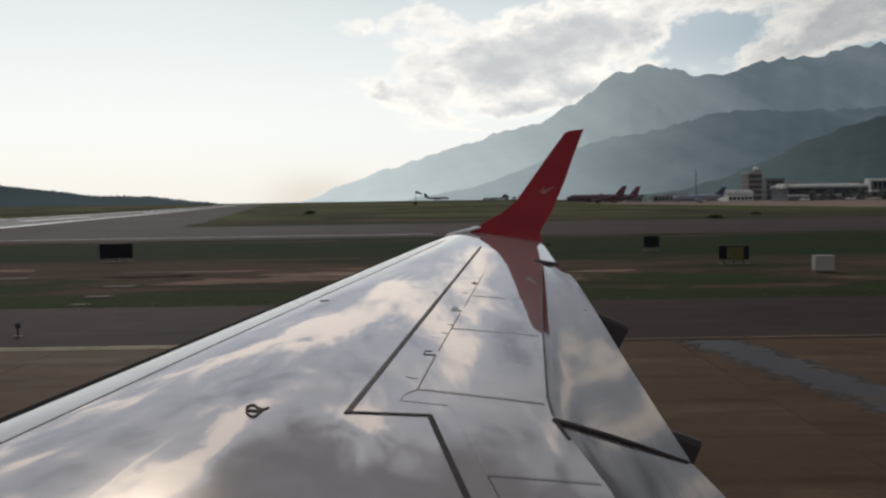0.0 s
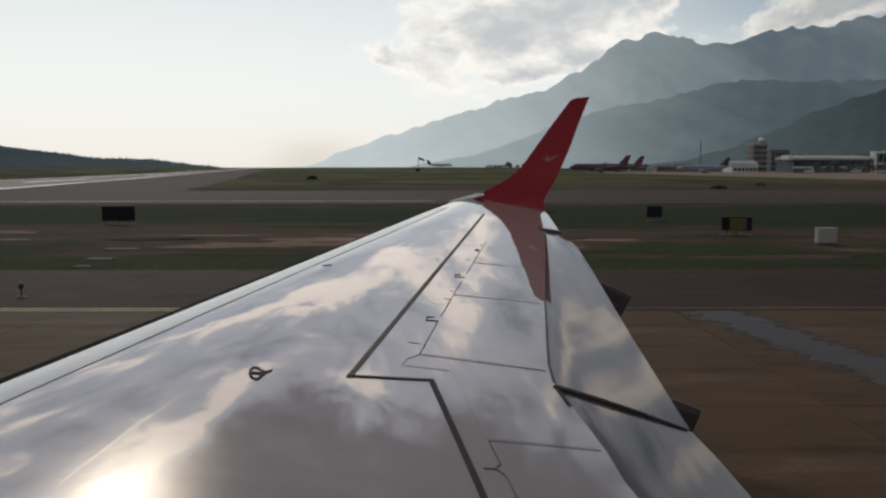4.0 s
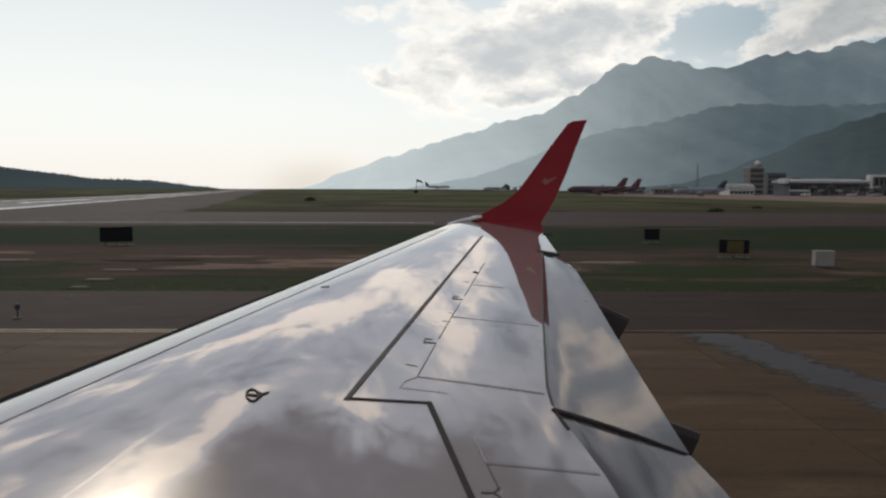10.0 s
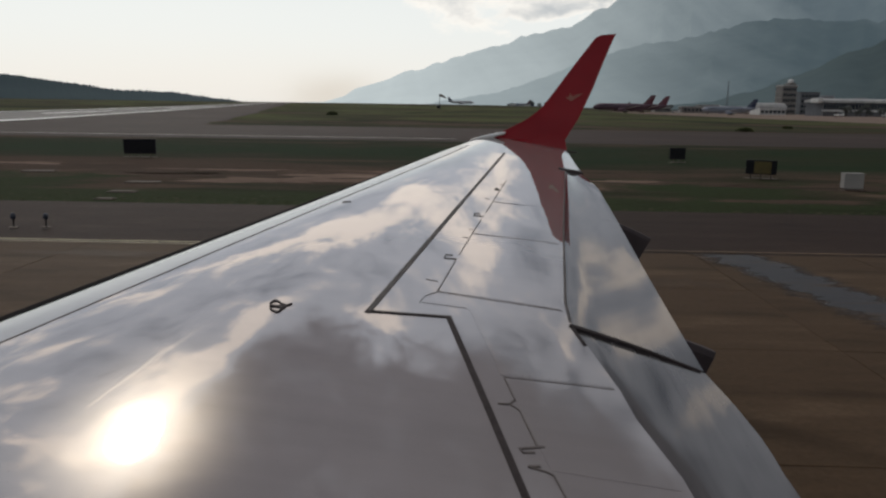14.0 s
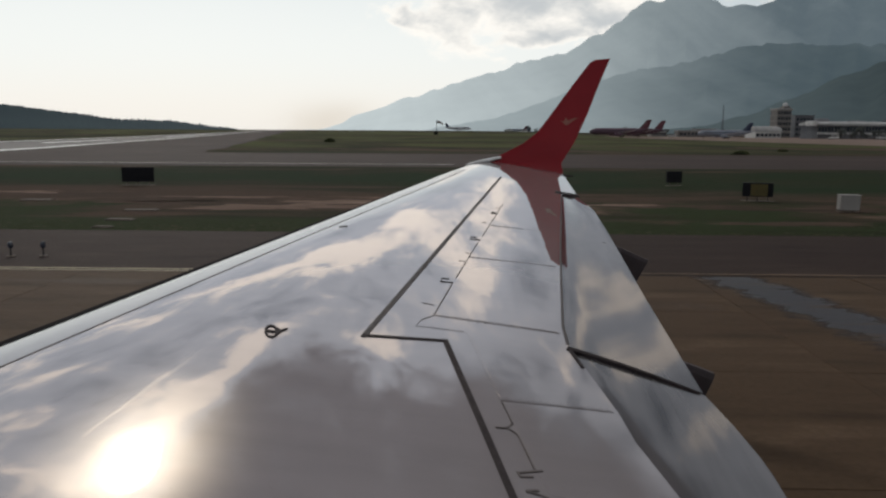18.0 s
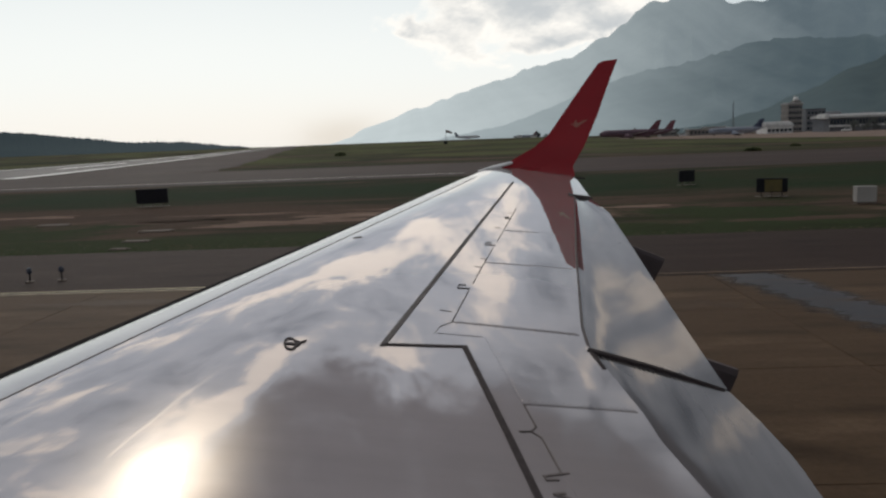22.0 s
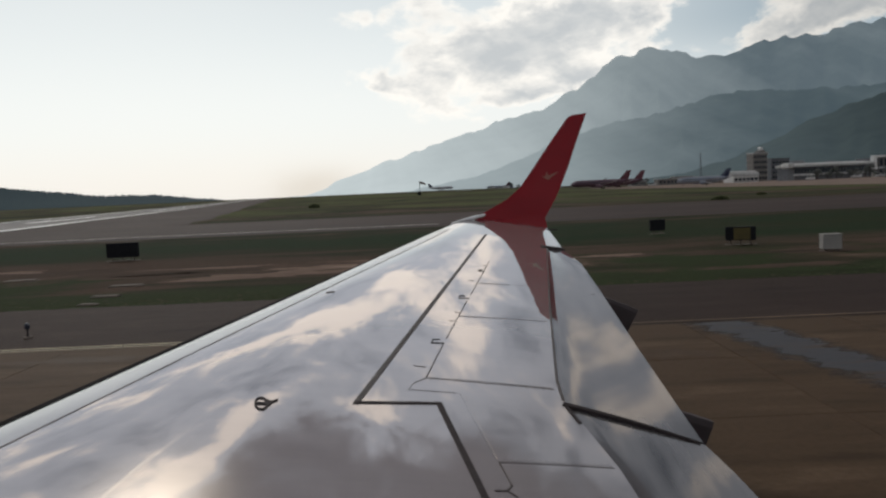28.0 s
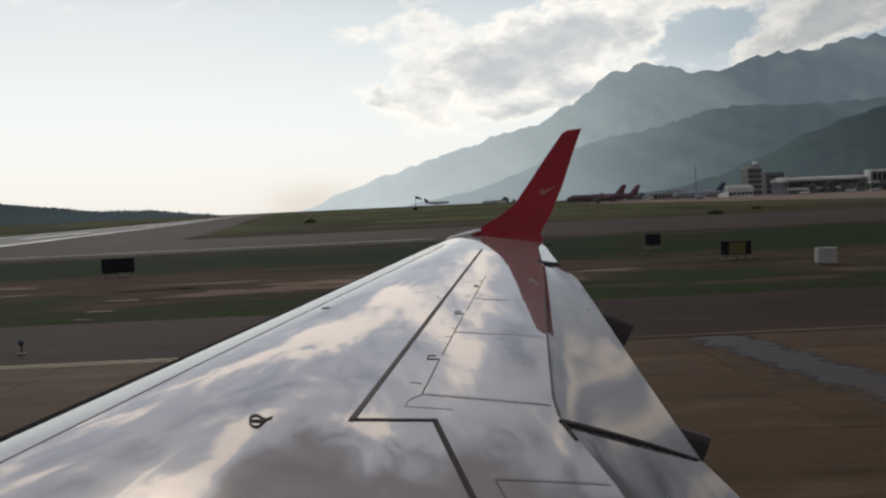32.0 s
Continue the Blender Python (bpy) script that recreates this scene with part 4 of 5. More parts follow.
for pts in (((1.60, 3.80), (1.70, 3.73), (1.75, 3.76), (1.69, 3.86), (1.66, 3.79)), ((1.74, 3.76), (1.90, 3.86), (1.80, 3.84), (1.72, 3.80))):
    front = [bm.verts.new((x, 12.612 + (z - 3.622) * 0.395 - 0.019, z)) for x, z in pts]
    back = [bm.verts.new((x, 12.612 + (z - 3.622) * 0.395 - 0.002, z)) for x, z in pts]
    bm.faces.new(front)
    for i in range(len(pts)):
        bm.faces.new((front[i], back[i], back[(i + 1) % len(pts)], front[(i + 1) % len(pts)]))
part("emblem", bm, M_EMBLEM, winglet, "small pale painted swoosh")
# tip fairing and lamp lens ahead of the winglet
bm = bmesh.new()
loops = []
for k in range(9):
    u = k / 8
    x = 0.07 + 0.56 * u
    zc = EYE - 0.560 + 0.12 * u
    r = 0.010 + 0.038 * math.sin(math.pi * min(1, 0.08 + u * 0.75))
    loops.append([(x, 12.40 + r * 1.3 * math.cos(a), zc + r * 0.7 * math.sin(a)) for a in [i * math.pi / 5 for i in range(10)]])
rings(bm, loops)
part("wingtip_lamp_cover", bm, M_LENS, airliner, "clear wingtip lamp cover", True)

# cabin shell round the camera, with its window opening, and the main gear under the wing
CY, CZ, CR = -1.265, 3.10, 1.5
bm = bmesh.new()
xs = [-9, -4, -1.5, -0.22, 0.22, 1.5, 4, 9]
zs_a = math.asin((3.42 - CZ) / CR)
zs_b = math.asin((3.90 - CZ) / CR)
angs = [zs_a, zs_b] + list(np.linspace(zs_b, zs_a + 2 * math.pi, 24))[1:-1]
for r in (CR, CR - 0.09):
    grid = [[bm.verts.new((x, CY + r * math.cos(a), CZ + r * math.sin(a))) for a in angs] for x in xs]
    for i in range(len(xs) - 1):
        for j in range(len(angs)):
            if i == 3 and j == 0:
                continue
            k = (j + 1) % len(angs)
            bm.faces.new((grid[i][j], grid[i + 1][j], grid[i + 1][k], grid[i][k]))
fuselage = part("fuselage", bm, M_BODYWHITE, airliner, "white cabin shell with window opening")
for x, cap in ((-9.0, "front_bulkhead"), (9.0, "rear_bulkhead")):
    bm = bmesh.new()
    tube(bm, (x - 0.05, CY, CZ), (x + 0.05, CY, CZ), CR, CR, 24)
    part(cap, bm, M_BODYWHITE, airliner)
bm = bmesh.new()
tube(bm, (0.4, 1.6, 2.0), (0.4, 1.7, 0.45), 0.11, 0.09, 12)
gear = part("landing_gear", bm, M_STEEL, airliner)
for y in (1.42, 1.98):
    bm = bmesh.new()
    tube(bm, (0.4, y - 0.15, 0.46), (0.4, y + 0.15, 0.46), 0.46, 0.46, 28)
    bmesh.ops.bevel(bm, geom=[e for e in bm.edges if abs((e.verts[0].co - e.verts[1].co).y) < 0.01], offset=0.05, segments=2, affect="EDGES")
    part("wheel", bm, M_RUBBER, gear)


# ---- mountains and hills ----
def ridge(name, crest, dist, depth, mat, label, rough, steps, seed, foot=-0.2, crowns=0.0):
    """A far range: its crest over compass angles, a slope of spurs and gullies towards the viewer, and a back slope."""
    az0, az1 = crest[0][0], crest[-1][0]
    bm = bmesh.new()
    rows = []
    for j in range(13):
        s = j / 11.0 - 1 / 11.0
        row = []
        for i in range(steps + 1):
            az = az0 + (az1 - az0) * i / steps
            el = float(np.interp(az, [c[0] for c in crest], [c[1] for c in crest]))
            h = math.tan(radians(el)) * dist
            p = Vector((az * 0.35 + seed, 1.7, s * 1.3))
            jag = noise.fractal(p * 1.9, 0.9, 2.1, 6) * rough * (0.35 + h / (dist * 0.12))
            spur = noise.ridged_multi_fractal(Vector((az * 0.28 + seed + 0.35 * s, s * 1.1, 3.0)), 0.9, 2.0, 5, 1.0, 2.0)
            jag += crowns * (abs(noise.noise(Vector((az * 9.0, 2.0, s * 4)))) + 0.6 * abs(noise.noise(Vector((az * 23.0, 5.0, s * 9)))))
            if j == 0:
                z, d = h * 0.55, dist + depth * 0.5
            else:
                z = (h + jag) * (1 - s) ** 1.15 - h * 0.16 * math.sin(math.pi * s) * (1.3 - 0.5 * spur)
                d = dist - depth * s
            z = max(z, foot * 40) if j < 12 else -30.0
            a = radians(az)
            row.append(bm.verts.new((d * math.sin(a), d * math.cos(a), z)))
        rows.append(row)
    for r0, r1 in zip(rows, rows[1:]):
        for i in range(steps):
            bm.faces.new((r1[i], r1[i + 1], r0[i + 1], r0[i]))
    ob = part(name, bm, mat, None, "", True)
    return tagged(ob, label, "mountain", kind="structure")


BACK = [(-13, 0.0), (-10.5, 0.05), (-7.1, 1.35), (-4.5, 2.37), (-0.2, 3.56), (4.1, 4.92), (7.4, 5.6), (9.9, 7.08), (12.4, 8.65), (13.6, 8.95), (15.0, 9.36), (16.2, 9.1), (18.4, 8.6), (20.6, 8.65), (23.1, 9.1), (24.9, 9.3), (29.7, 9.6), (38, 9.0), (50, 6.0), (70, 2.0)]
MID = [(-4, 0.0), (-1.2, 0.4), (2.4, 0.95), (6, 2.3), (9.8, 3.68), (12.2, 4.5), (14.0, 4.5), (16.5, 5.07), (19, 5.6), (21.2, 6.1), (23.7, 5.68), (26.5, 5.76), (29, 5.7), (36, 5.9), (50, 4.0), (70, 1.0)]
FRONT = [(13, 0.1), (17.5, 0.6), (19.9, 1.2), (21.6, 1.95), (24.1, 2.95), (25.8, 3.95), (27.5, 4.35), (29.7, 5.0), (33, 5.3), (42, 3.6), (60, 0.6)]
HILL = [(-62, 2.2), (-45, 2.4), (-36, 2.0), (-31.0, 1.72), (-27.4, 1.28), (-24.6, 0.86), (-21.0, 0.78), (-18.0, 0.40), (-15.4, 0.06), (-14, -0.1)]
ridge("high_mountain", BACK, 4450, 1500, M_BACK, "high blue-grey mountain with bright haze painted on", 26.0, 260, 2.0)
ridge("middle_mountain", MID, 3300, 1200, M_MID, "wooded mountain shoulder with blue haze painted on", 18.0, 240, 7.0)
ridge("near_mountain", FRONT, 2200, 900, M_FRONT, "dark wooded slope with painted haze behind the terminal", 11.0, 160, 13.0)
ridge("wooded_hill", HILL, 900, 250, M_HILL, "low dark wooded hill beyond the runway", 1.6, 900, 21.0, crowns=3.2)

# ---- markings on the ground ----
def marking(name, quads, mat, label, lift=0.004, category="marking"):
    ob = thing(name, label, category, kind="structure")
    for q in quads:
        bm = bmesh.new()
        bm.faces.new([bm.verts.new((x, y, gz(x, y) + lift)) for x, y in q])
        part("stripe", bm, mat, ob)
    return ob


def rect(x0, x1, y0, y1):
    return [(x0, y0), (x1, y0), (x1, y1), (x0, y1)]


marking("taxiway_edge_line", [rect(-200, 1, 19.18, 19.28), rect(-200, 1, 19.44, 19.54)], M_PALELINE, "pale yellow double edge line on the taxiway", 0.006)
marking("taxiway_edge_line", [rect(1.1, 260, 19.42, 19.52)], M_WORNLINE, "worn dull orange edge line on the taxiway", 0.006)
marking("far_strip_line", [rect(-200, -1, 82.6, 83.3)], M_WHITELINE, "faint pale line along the far strip", 0.006)
near_edge, far_edge = bend(RUN_NEAR), bend(RUN_FAR)
mixed_edge = lambda y, u: near_edge(y) * (1 - u) + far_edge(y) * u
# near line is a marking; the far, wider one also carries edge glare as white
marking("runway_edge_line", [[(mixed_edge(y, u0), y), (mixed_edge(y, u1), y), (mixed_edge(y + 10, u1), y + 10), (mixed_edge(y + 10, u0), y + 10)] for u0, u1 in ((0.0, 0.045), (0.90, 0.97)) for y in range(122, 320, 10)], M_RUNLINE, "white runway edge lines with painted glare", 0.06)
marking("runway_bars", [[(mixed_edge(y, 0.40), y), (mixed_edge(y, 0.46), y), (mixed_edge(y + 22, 0.46), y + 22), (mixed_edge(y + 22, 0.40), y + 22)] for y in (128, 172, 216)], M_RUNLINE, "white runway centre bars", 0.06)
marking("far_threshold_bars", [rect(4.0 + 2.0 * k, 5.0 + 2.0 * k, 92, 106) for k in range(4)], M_WHITELINE, "faded white bars on the far strip", 0.006)
# markings that the aircraft has already passed
lead = lambda x, y: (x + 0.118 * (19.0 - y), y)
slant = lambda x, w, ya, yb: [lead(x, ya), lead(x + w, ya), lead(x + w, yb), lead(x, yb)]
marking("yellow_lead_lines", [slant(22.2, 0.30, 19.0, 2.0), slant(22.75, 0.30, 19.0, 2.0)], M_YELLOW, "bold yellow pair of holding lines on the apron", 0.006)
marking("yellow_dashes", [slant(x, 0.30, 18.7 - 1.75 * k, 17.8 - 1.75 * k) for x in (21.0, 21.6) for k in range(9)], M_YELLOW, "broken yellow holding dashes on the apron", 0.006)
panel = marking("red_panel", [rect(24.2, 34.0, 4.6, 11.05)], M_PINK, "faded red painted panel with white rounded shapes", 0.006)
for cx, cy in ((25.5, 9.75), (27.7, 9.85), (29.9, 9.85), (26.4, 7.5), (28.7, 7.5)):
    bm = bmesh.new()
    for k in range(28):
        a0, a1 = 2 * math.pi * k / 28, 2 * math.pi * (k + 1) / 28
        bm.faces.new([bm.verts.new((cx + r * 1.05 * math.cos(a), cy + r * 0.85 * math.sin(a), 0.010)) for r, a in ((0.66, a0), (1.0, a0), (1.0, a1), (0.66, a1))])
    part("white_ring", bm, M_WHITELINE, panel)
curve = [(40.0, 19.3), (52.0, 18.2), (58.0, 17.7), (63.4, 18.4), (65.6, 19.6), (68.3, 20.6), (71.8, 22.4), (76.0, 25.5), (81.0, 31.0), (85.0, 40.0), (87.0, 54.0), (88.0, 77.0)]
marking("taxi_curve_line", [[(x0, y0), (x0 + 0.22, y0 - 0.1), (x1 + 0.22, y1 - 0.1), (x1, y1)] for (x0, y0), (x1, y1) in zip(curve, curve[1:])], M_YELLOW, "yellow taxi line curving on to the side taxiway", 0.006)
damp = thing("damp_patch", "bluish damp patch on the apron concrete", "stain", kind="structure")
bm = bmesh.new()
bm.faces.new([bm.verts.new((x, y, 0.004)) for x, y in ((7.0, 7.5), (11.4, 7.5), (9.2, 19.1), (4.6, 19.1))])
part("film", bm, M_STAIN, damp)

stains = thing("apron_stains", "dark oil and rubber stains on the apron concrete", "stain", kind="structure")
for k, (cx, cy, rx, ry) in enumerate(((4.6, 15.8, 1.6, 0.5), (7.8, 10.6, 1.9, 0.45), (11.5, 16.0, 2.4, 0.5), (-9.0, 17.8, 2.6, 0.4), (5.4, 7.2, 1.1, 0.3), (10.0, 12.2, 1.4, 0.3), (15.0, 13.0, 2.8, 0.7), (-14.0, 16.0, 3.0, 0.5))):
    bm = bmesh.new()
    rim = []
    for i in range(60):
        a = 2 * math.pi * i / 60
        w = 0.7 + 0.5 * noise.fractal(Vector((math.cos(a) * 1.8 + k * 3.3, math.sin(a) * 1.8, k)), 0.6, 2.1, 5)
        rim.append(bm.verts.new((cx + rx * w * math.cos(a), cy + ry * w * math.sin(a), 0.0035)))
    hub = bm.verts.new((cx, cy, 0.0035))
    for i in range(60):
        bm.faces.new((hub, rim[i], rim[(i + 1) % 60]))
    part("stain", bm, M_OIL, stains)

# ---- signs, lamps and covers on the verge ----
def verge_board(name, label, category, at, wide, tall, mat, legs=2, deep=0.18, gap=0.18, panels=()):
    ob = thing(name, label, category, at=at)
    bm = boxes((-wide / 2, wide / 2, -deep / 2, deep / 2, gap, gap + tall), bevel=0.015)
    body = part("cabinet", bm, mat, ob)
    for k in range(legs):
        x = -wide / 2 + wide * (k + 0.5) / legs
        bm = bmesh.new()
        tube(bm, (x, 0, -0.08), (x, 0, gap + 0.05), 0.04, 0.04, 8)
        part("leg", bm, M_COVER, ob)
    for x0, x1, m2 in panels:
        bm = boxes((x0, x1, -deep / 2 - 0.012, -deep / 2 + 0.004, gap + 0.04, gap + tall - 0.04), bevel=0.004)
        part("face_panel", bm, m2, body)
    bm = boxes((-wide / 2 - 0.02, wide / 2 + 0.02, -deep / 2 - 0.02, deep / 2 + 0.02, gap + tall, gap + tall + 0.03))
    part("cap", bm, M_SIGNBLK if mat in (M_SIGNBLK, M_SIGNYEL) else mat, ob)
    bm = boxes((-wide / 2 - 0.08, wide / 2 + 0.08, -0.22, 0.22, -0.09, -0.025), bevel=0.01)
    part("plinth", bm, M_COVER, ob)
    return ob


verge_board("guidance_sign", "black-backed airfield guidance sign on the grass", "sign", pose(-21.6, 50.2, -0.02, 0, 0, 8), 2.05, 0.95, M_SIGNBLK, 3, 0.22)
verge_board("guidance_sign", "yellow airfield sign with black end panels", "sign", pose(16.0, 41.6, -0.02, 0, 0, -18), 1.55, 0.72, M_SIGNBLK, 3, 0.2, 0.2, ((-0.36, 0.50, M_SIGNYEL),))
verge_board("equipment_cabinet", "white painted equipment cabinet on the verge", "cabinet", pose(18.2, 36.2, -0.02, 0, 0, -6), 0.86, 0.68, M_CABINET, 2, 0.5, 0.06)
verge_board("guidance_sign", "small dark sign seen from behind on the grass", "sign", pose(14.6, 53.0, -0.02, 0, 0, 10), 1.1, 0.75, M_SIGNBLK, 2, 0.2)
verge_board("guidance_sign", "yellow two-panel airfield sign on the verge", "sign", pose(44.9, 39.4, -0.02, 0, 0, -24), 2.0, 0.75, M_SIGNYEL, 3, 0.2, 0.15, ((-0.2, -0.02, M_SIGNBLK), (0.85, 0.99, M_SIGNBLK)))


def edge_lamp(at):
    ob = thing("taxiway_edge_lamp", "small blue taxiway edge lamp on a stalk", "lamp", "taxiway edge lamps", at)
    bm = bmesh.new()
    tube(bm, (0, 0, -0.03), (0, 0, 0.03), 0.14, 0.12, 14)
    part("base_plate", bm, M_COVER, ob)
    bm = bmesh.new()
    tube(bm, (0, 0, 0.03), (0, 0, 0.26), 0.022, 0.022, 8)
    part("stalk", bm, M_SIGNBLK, ob)
    bm = bmesh.new()
    rings(bm, [[(r * math.cos(i * math.pi / 5), r * math.sin(i * math.pi / 5), z) for i in range(10)] for r, z in ((0.05, 0.25), (0.075, 0.28), (0.07, 0.38), (0.035, 0.43))])
    part("lens", bm, M_BLUE, ob, "", True)
    return ob


lamp = edge_lamp(pose(-13.0, 21.3, -0.02))
for x, y in ((-12.1, 21.4), (-5.2, 22.6), (2.4, 22.2), (19, 22.3), (31, 22.4), (-22, 22.4)):
    copy_thing(lamp, pose(x, y, -0.02))


def cover_slab(name, x, y, wide, deep, mat, label, turn=0):
    ob = thing(name, label, "cover", at=pose(x, y, gz(x, y) - 0.05, 0, 0, turn))
    part("slab", boxes((-wide / 2, wide / 2, -deep / 2, deep / 2, -0.05, 0.055), bevel=0.01), mat, ob)
    part("frame", boxes((-wide / 2 - 0.06, wide / 2 + 0.06, -deep / 2 - 0.06, deep / 2 + 0.06, -0.05, 0.03), bevel=0.008), M_COVER, ob)


for x, y, w, d in ((-22.1, 38.9, 1.5, 0.6), (-14.7, 34.3, 1.4, 0.5), (-14.0, 30.6, 1.0, 0.4), (-13.6, 28.2, 0.6, 0.3)):
    cover_slab("drain_cover", x, y, w, d, M_COVER, "pale concrete drain cover in the grass", random.uniform(-8, 8))

# bushes: low tufts on the far grass
def tuft(name, x, y, r, tall, label, seed, n=260):
    rng = random.Random(seed)
    bm = bmesh.new()
    for _ in range(n):
        a, q, h = rng.uniform(0, 6.28), rng.random() ** 0.5, rng.random()
        c = Vector((r * q * math.cos(a) * (1 - 0.35 * h), r * 0.6 * q * math.sin(a), tall * h * (1 - 0.4 * q)))
        d = Vector((rng.uniform(-1, 1), rng.uniform(-1, 1), rng.uniform(0, 1))).normalized() * r * 0.16
        e = d.cross(Vector((rng.uniform(-1, 1), rng.uniform(-1, 1), 0.4))).normalized() * r * 0.10
        bm.faces.new([bm.verts.new(c + v) for v in (-d, e, d, -e)])
    ob = part(name, bm, M_LEAF)
    ob.location = (x, y, gz(x, y) - 0.06)
    return tagged(ob, label, "bush")


for k, (x, y, r, t) in enumerate(((-33, 190, 1.6, 1.0), (46, 128.0, 1.6, 0.6), (62, 150, 1.2, 0.5))):
    tuft("bush", x, y, r, t, "dark low bush on the rough grass", k)

# bare earth worn through the grass
earth = thing("bare_earth", "pale and brown bare earth worn through the grass", "earth", kind="structure")


def worn_patch(cx, cy, rx, ry, mat, seed, lift):
    bm = bmesh.new()
    hub = bm.verts.new((cx, cy, gz(cx, cy) + lift))
    rim = []
    for k in range(72):
        a = 2 * math.pi * k / 72
        w = 0.62 + 0.55 * noise.fractal(Vector((math.cos(a) * 1.6 + seed, math.sin(a) * 1.6, seed * 0.7)), 0.7, 2.1, 5)
        x, y = cx + rx * w * math.cos(a), cy + ry * w * math.sin(a)
        rim.append(bm.verts.new((x, y, gz(x, y) + lift)))
    for k in range(72):
        bm.faces.new((hub, rim[k], rim[(k + 1) % 72]))
    part("patch", bm, mat, earth)


for k, (cx, cy, rx, ry, pale) in enumerate(((-8.0, 37.5, 12, 3.6, 0), (-9.0, 36.3, 9.0, 1.8, 1), (-4.5, 38.8, 6.0, 1.4, 1), (-12.5, 41.6, 5.0, 0.9, 1), (-20.0, 41.5, 11, 3.2, 0), (-27.0, 44.0, 6, 1.2, 1),
                                            (9.5, 38.2, 6.5, 1.5, 0), (8.0, 38.5, 4.0, 0.8, 1), (17.0, 36.8, 7.0, 1.3, 0), (13.0, 31.0, 5.0, 0.9, 0), (30.0, 39.0, 12, 2.5, 0), (-33.0, 36.0, 8, 2.0, 0), (48.0, 38.0, 12, 2.5, 0))):
    worn_patch(cx, cy, rx, ry, M_PALEEARTH if pale else M_EARTH, 3.1 + 1.7 * k, -0.0470 + 0.0015 * (k % 2) + 0.0025 * pale)

# uneven blades and weed clumps along the verge
rng = random.Random(5)
bm = bmesh.new()
for _ in range(5200):
    x, y = rng.uniform(-36, 36), 26.9 + 3.2 * rng.random() ** 2
    if noise.noise(Vector((x * 0.06, y * 0.22, 4.0))) < -0.05 and y > 28.2:
        continue
    h, wd, a = rng.uniform(-0.046, -0.030), rng.uniform(0.03, 0.16), rng.uniform(-0.6, 0.6)
    dx, dy = wd * math.cos(a), wd * math.sin(a)
    lean = rng.uniform(-0.1, 0.1)
    bm.faces.new([bm.verts.new(q) for q in ((x - dx, y - dy, -0.06), (x + dx, y + dy, -0.06), (x + dx * 0.6 + lean, y + dy + wd, h - 0.004), (x - dx * 0.3 + lean, y - dy + wd * 1.3, h))])
verge = part("grass_tufts", bm, M_WEED)
tagged(verge, "rough green and dry grass tufts along the verge", "grass", kind="stuff")

# ---- windsock ----
sock = thing("windsock", "dark windsock on a slim pole on the crest", "windsock", at=pose(-8.6, 250, gz(-8.6, 250) - 0.05))
bm = bmesh.new()
tube(bm, (0, 0, -0.1), (0, 0, 4.6), 0.09, 0.06, 10)
part("pole", bm, M_SIGNBLK, sock)
bm = bmesh.new()
rings(bm, [[(0.1 + u * 2.0, r * math.cos(i * math.pi / 6), 4.1 - 0.75 * u * u + r * math.sin(i * math.pi / 6)) for i in range(12)] for u, r in ((0, 0.42), (0.35, 0.40), (0.7, 0.32), (1.0, 0.22))])
part("sleeve", bm, M_ORANGE, sock, "", True)
bm = boxes((-0.8, 0.4, -0.3, 0.3, -0.1, 1.0), bevel=0.03)
part("base_box", bm, M_SIGNBLK, sock)


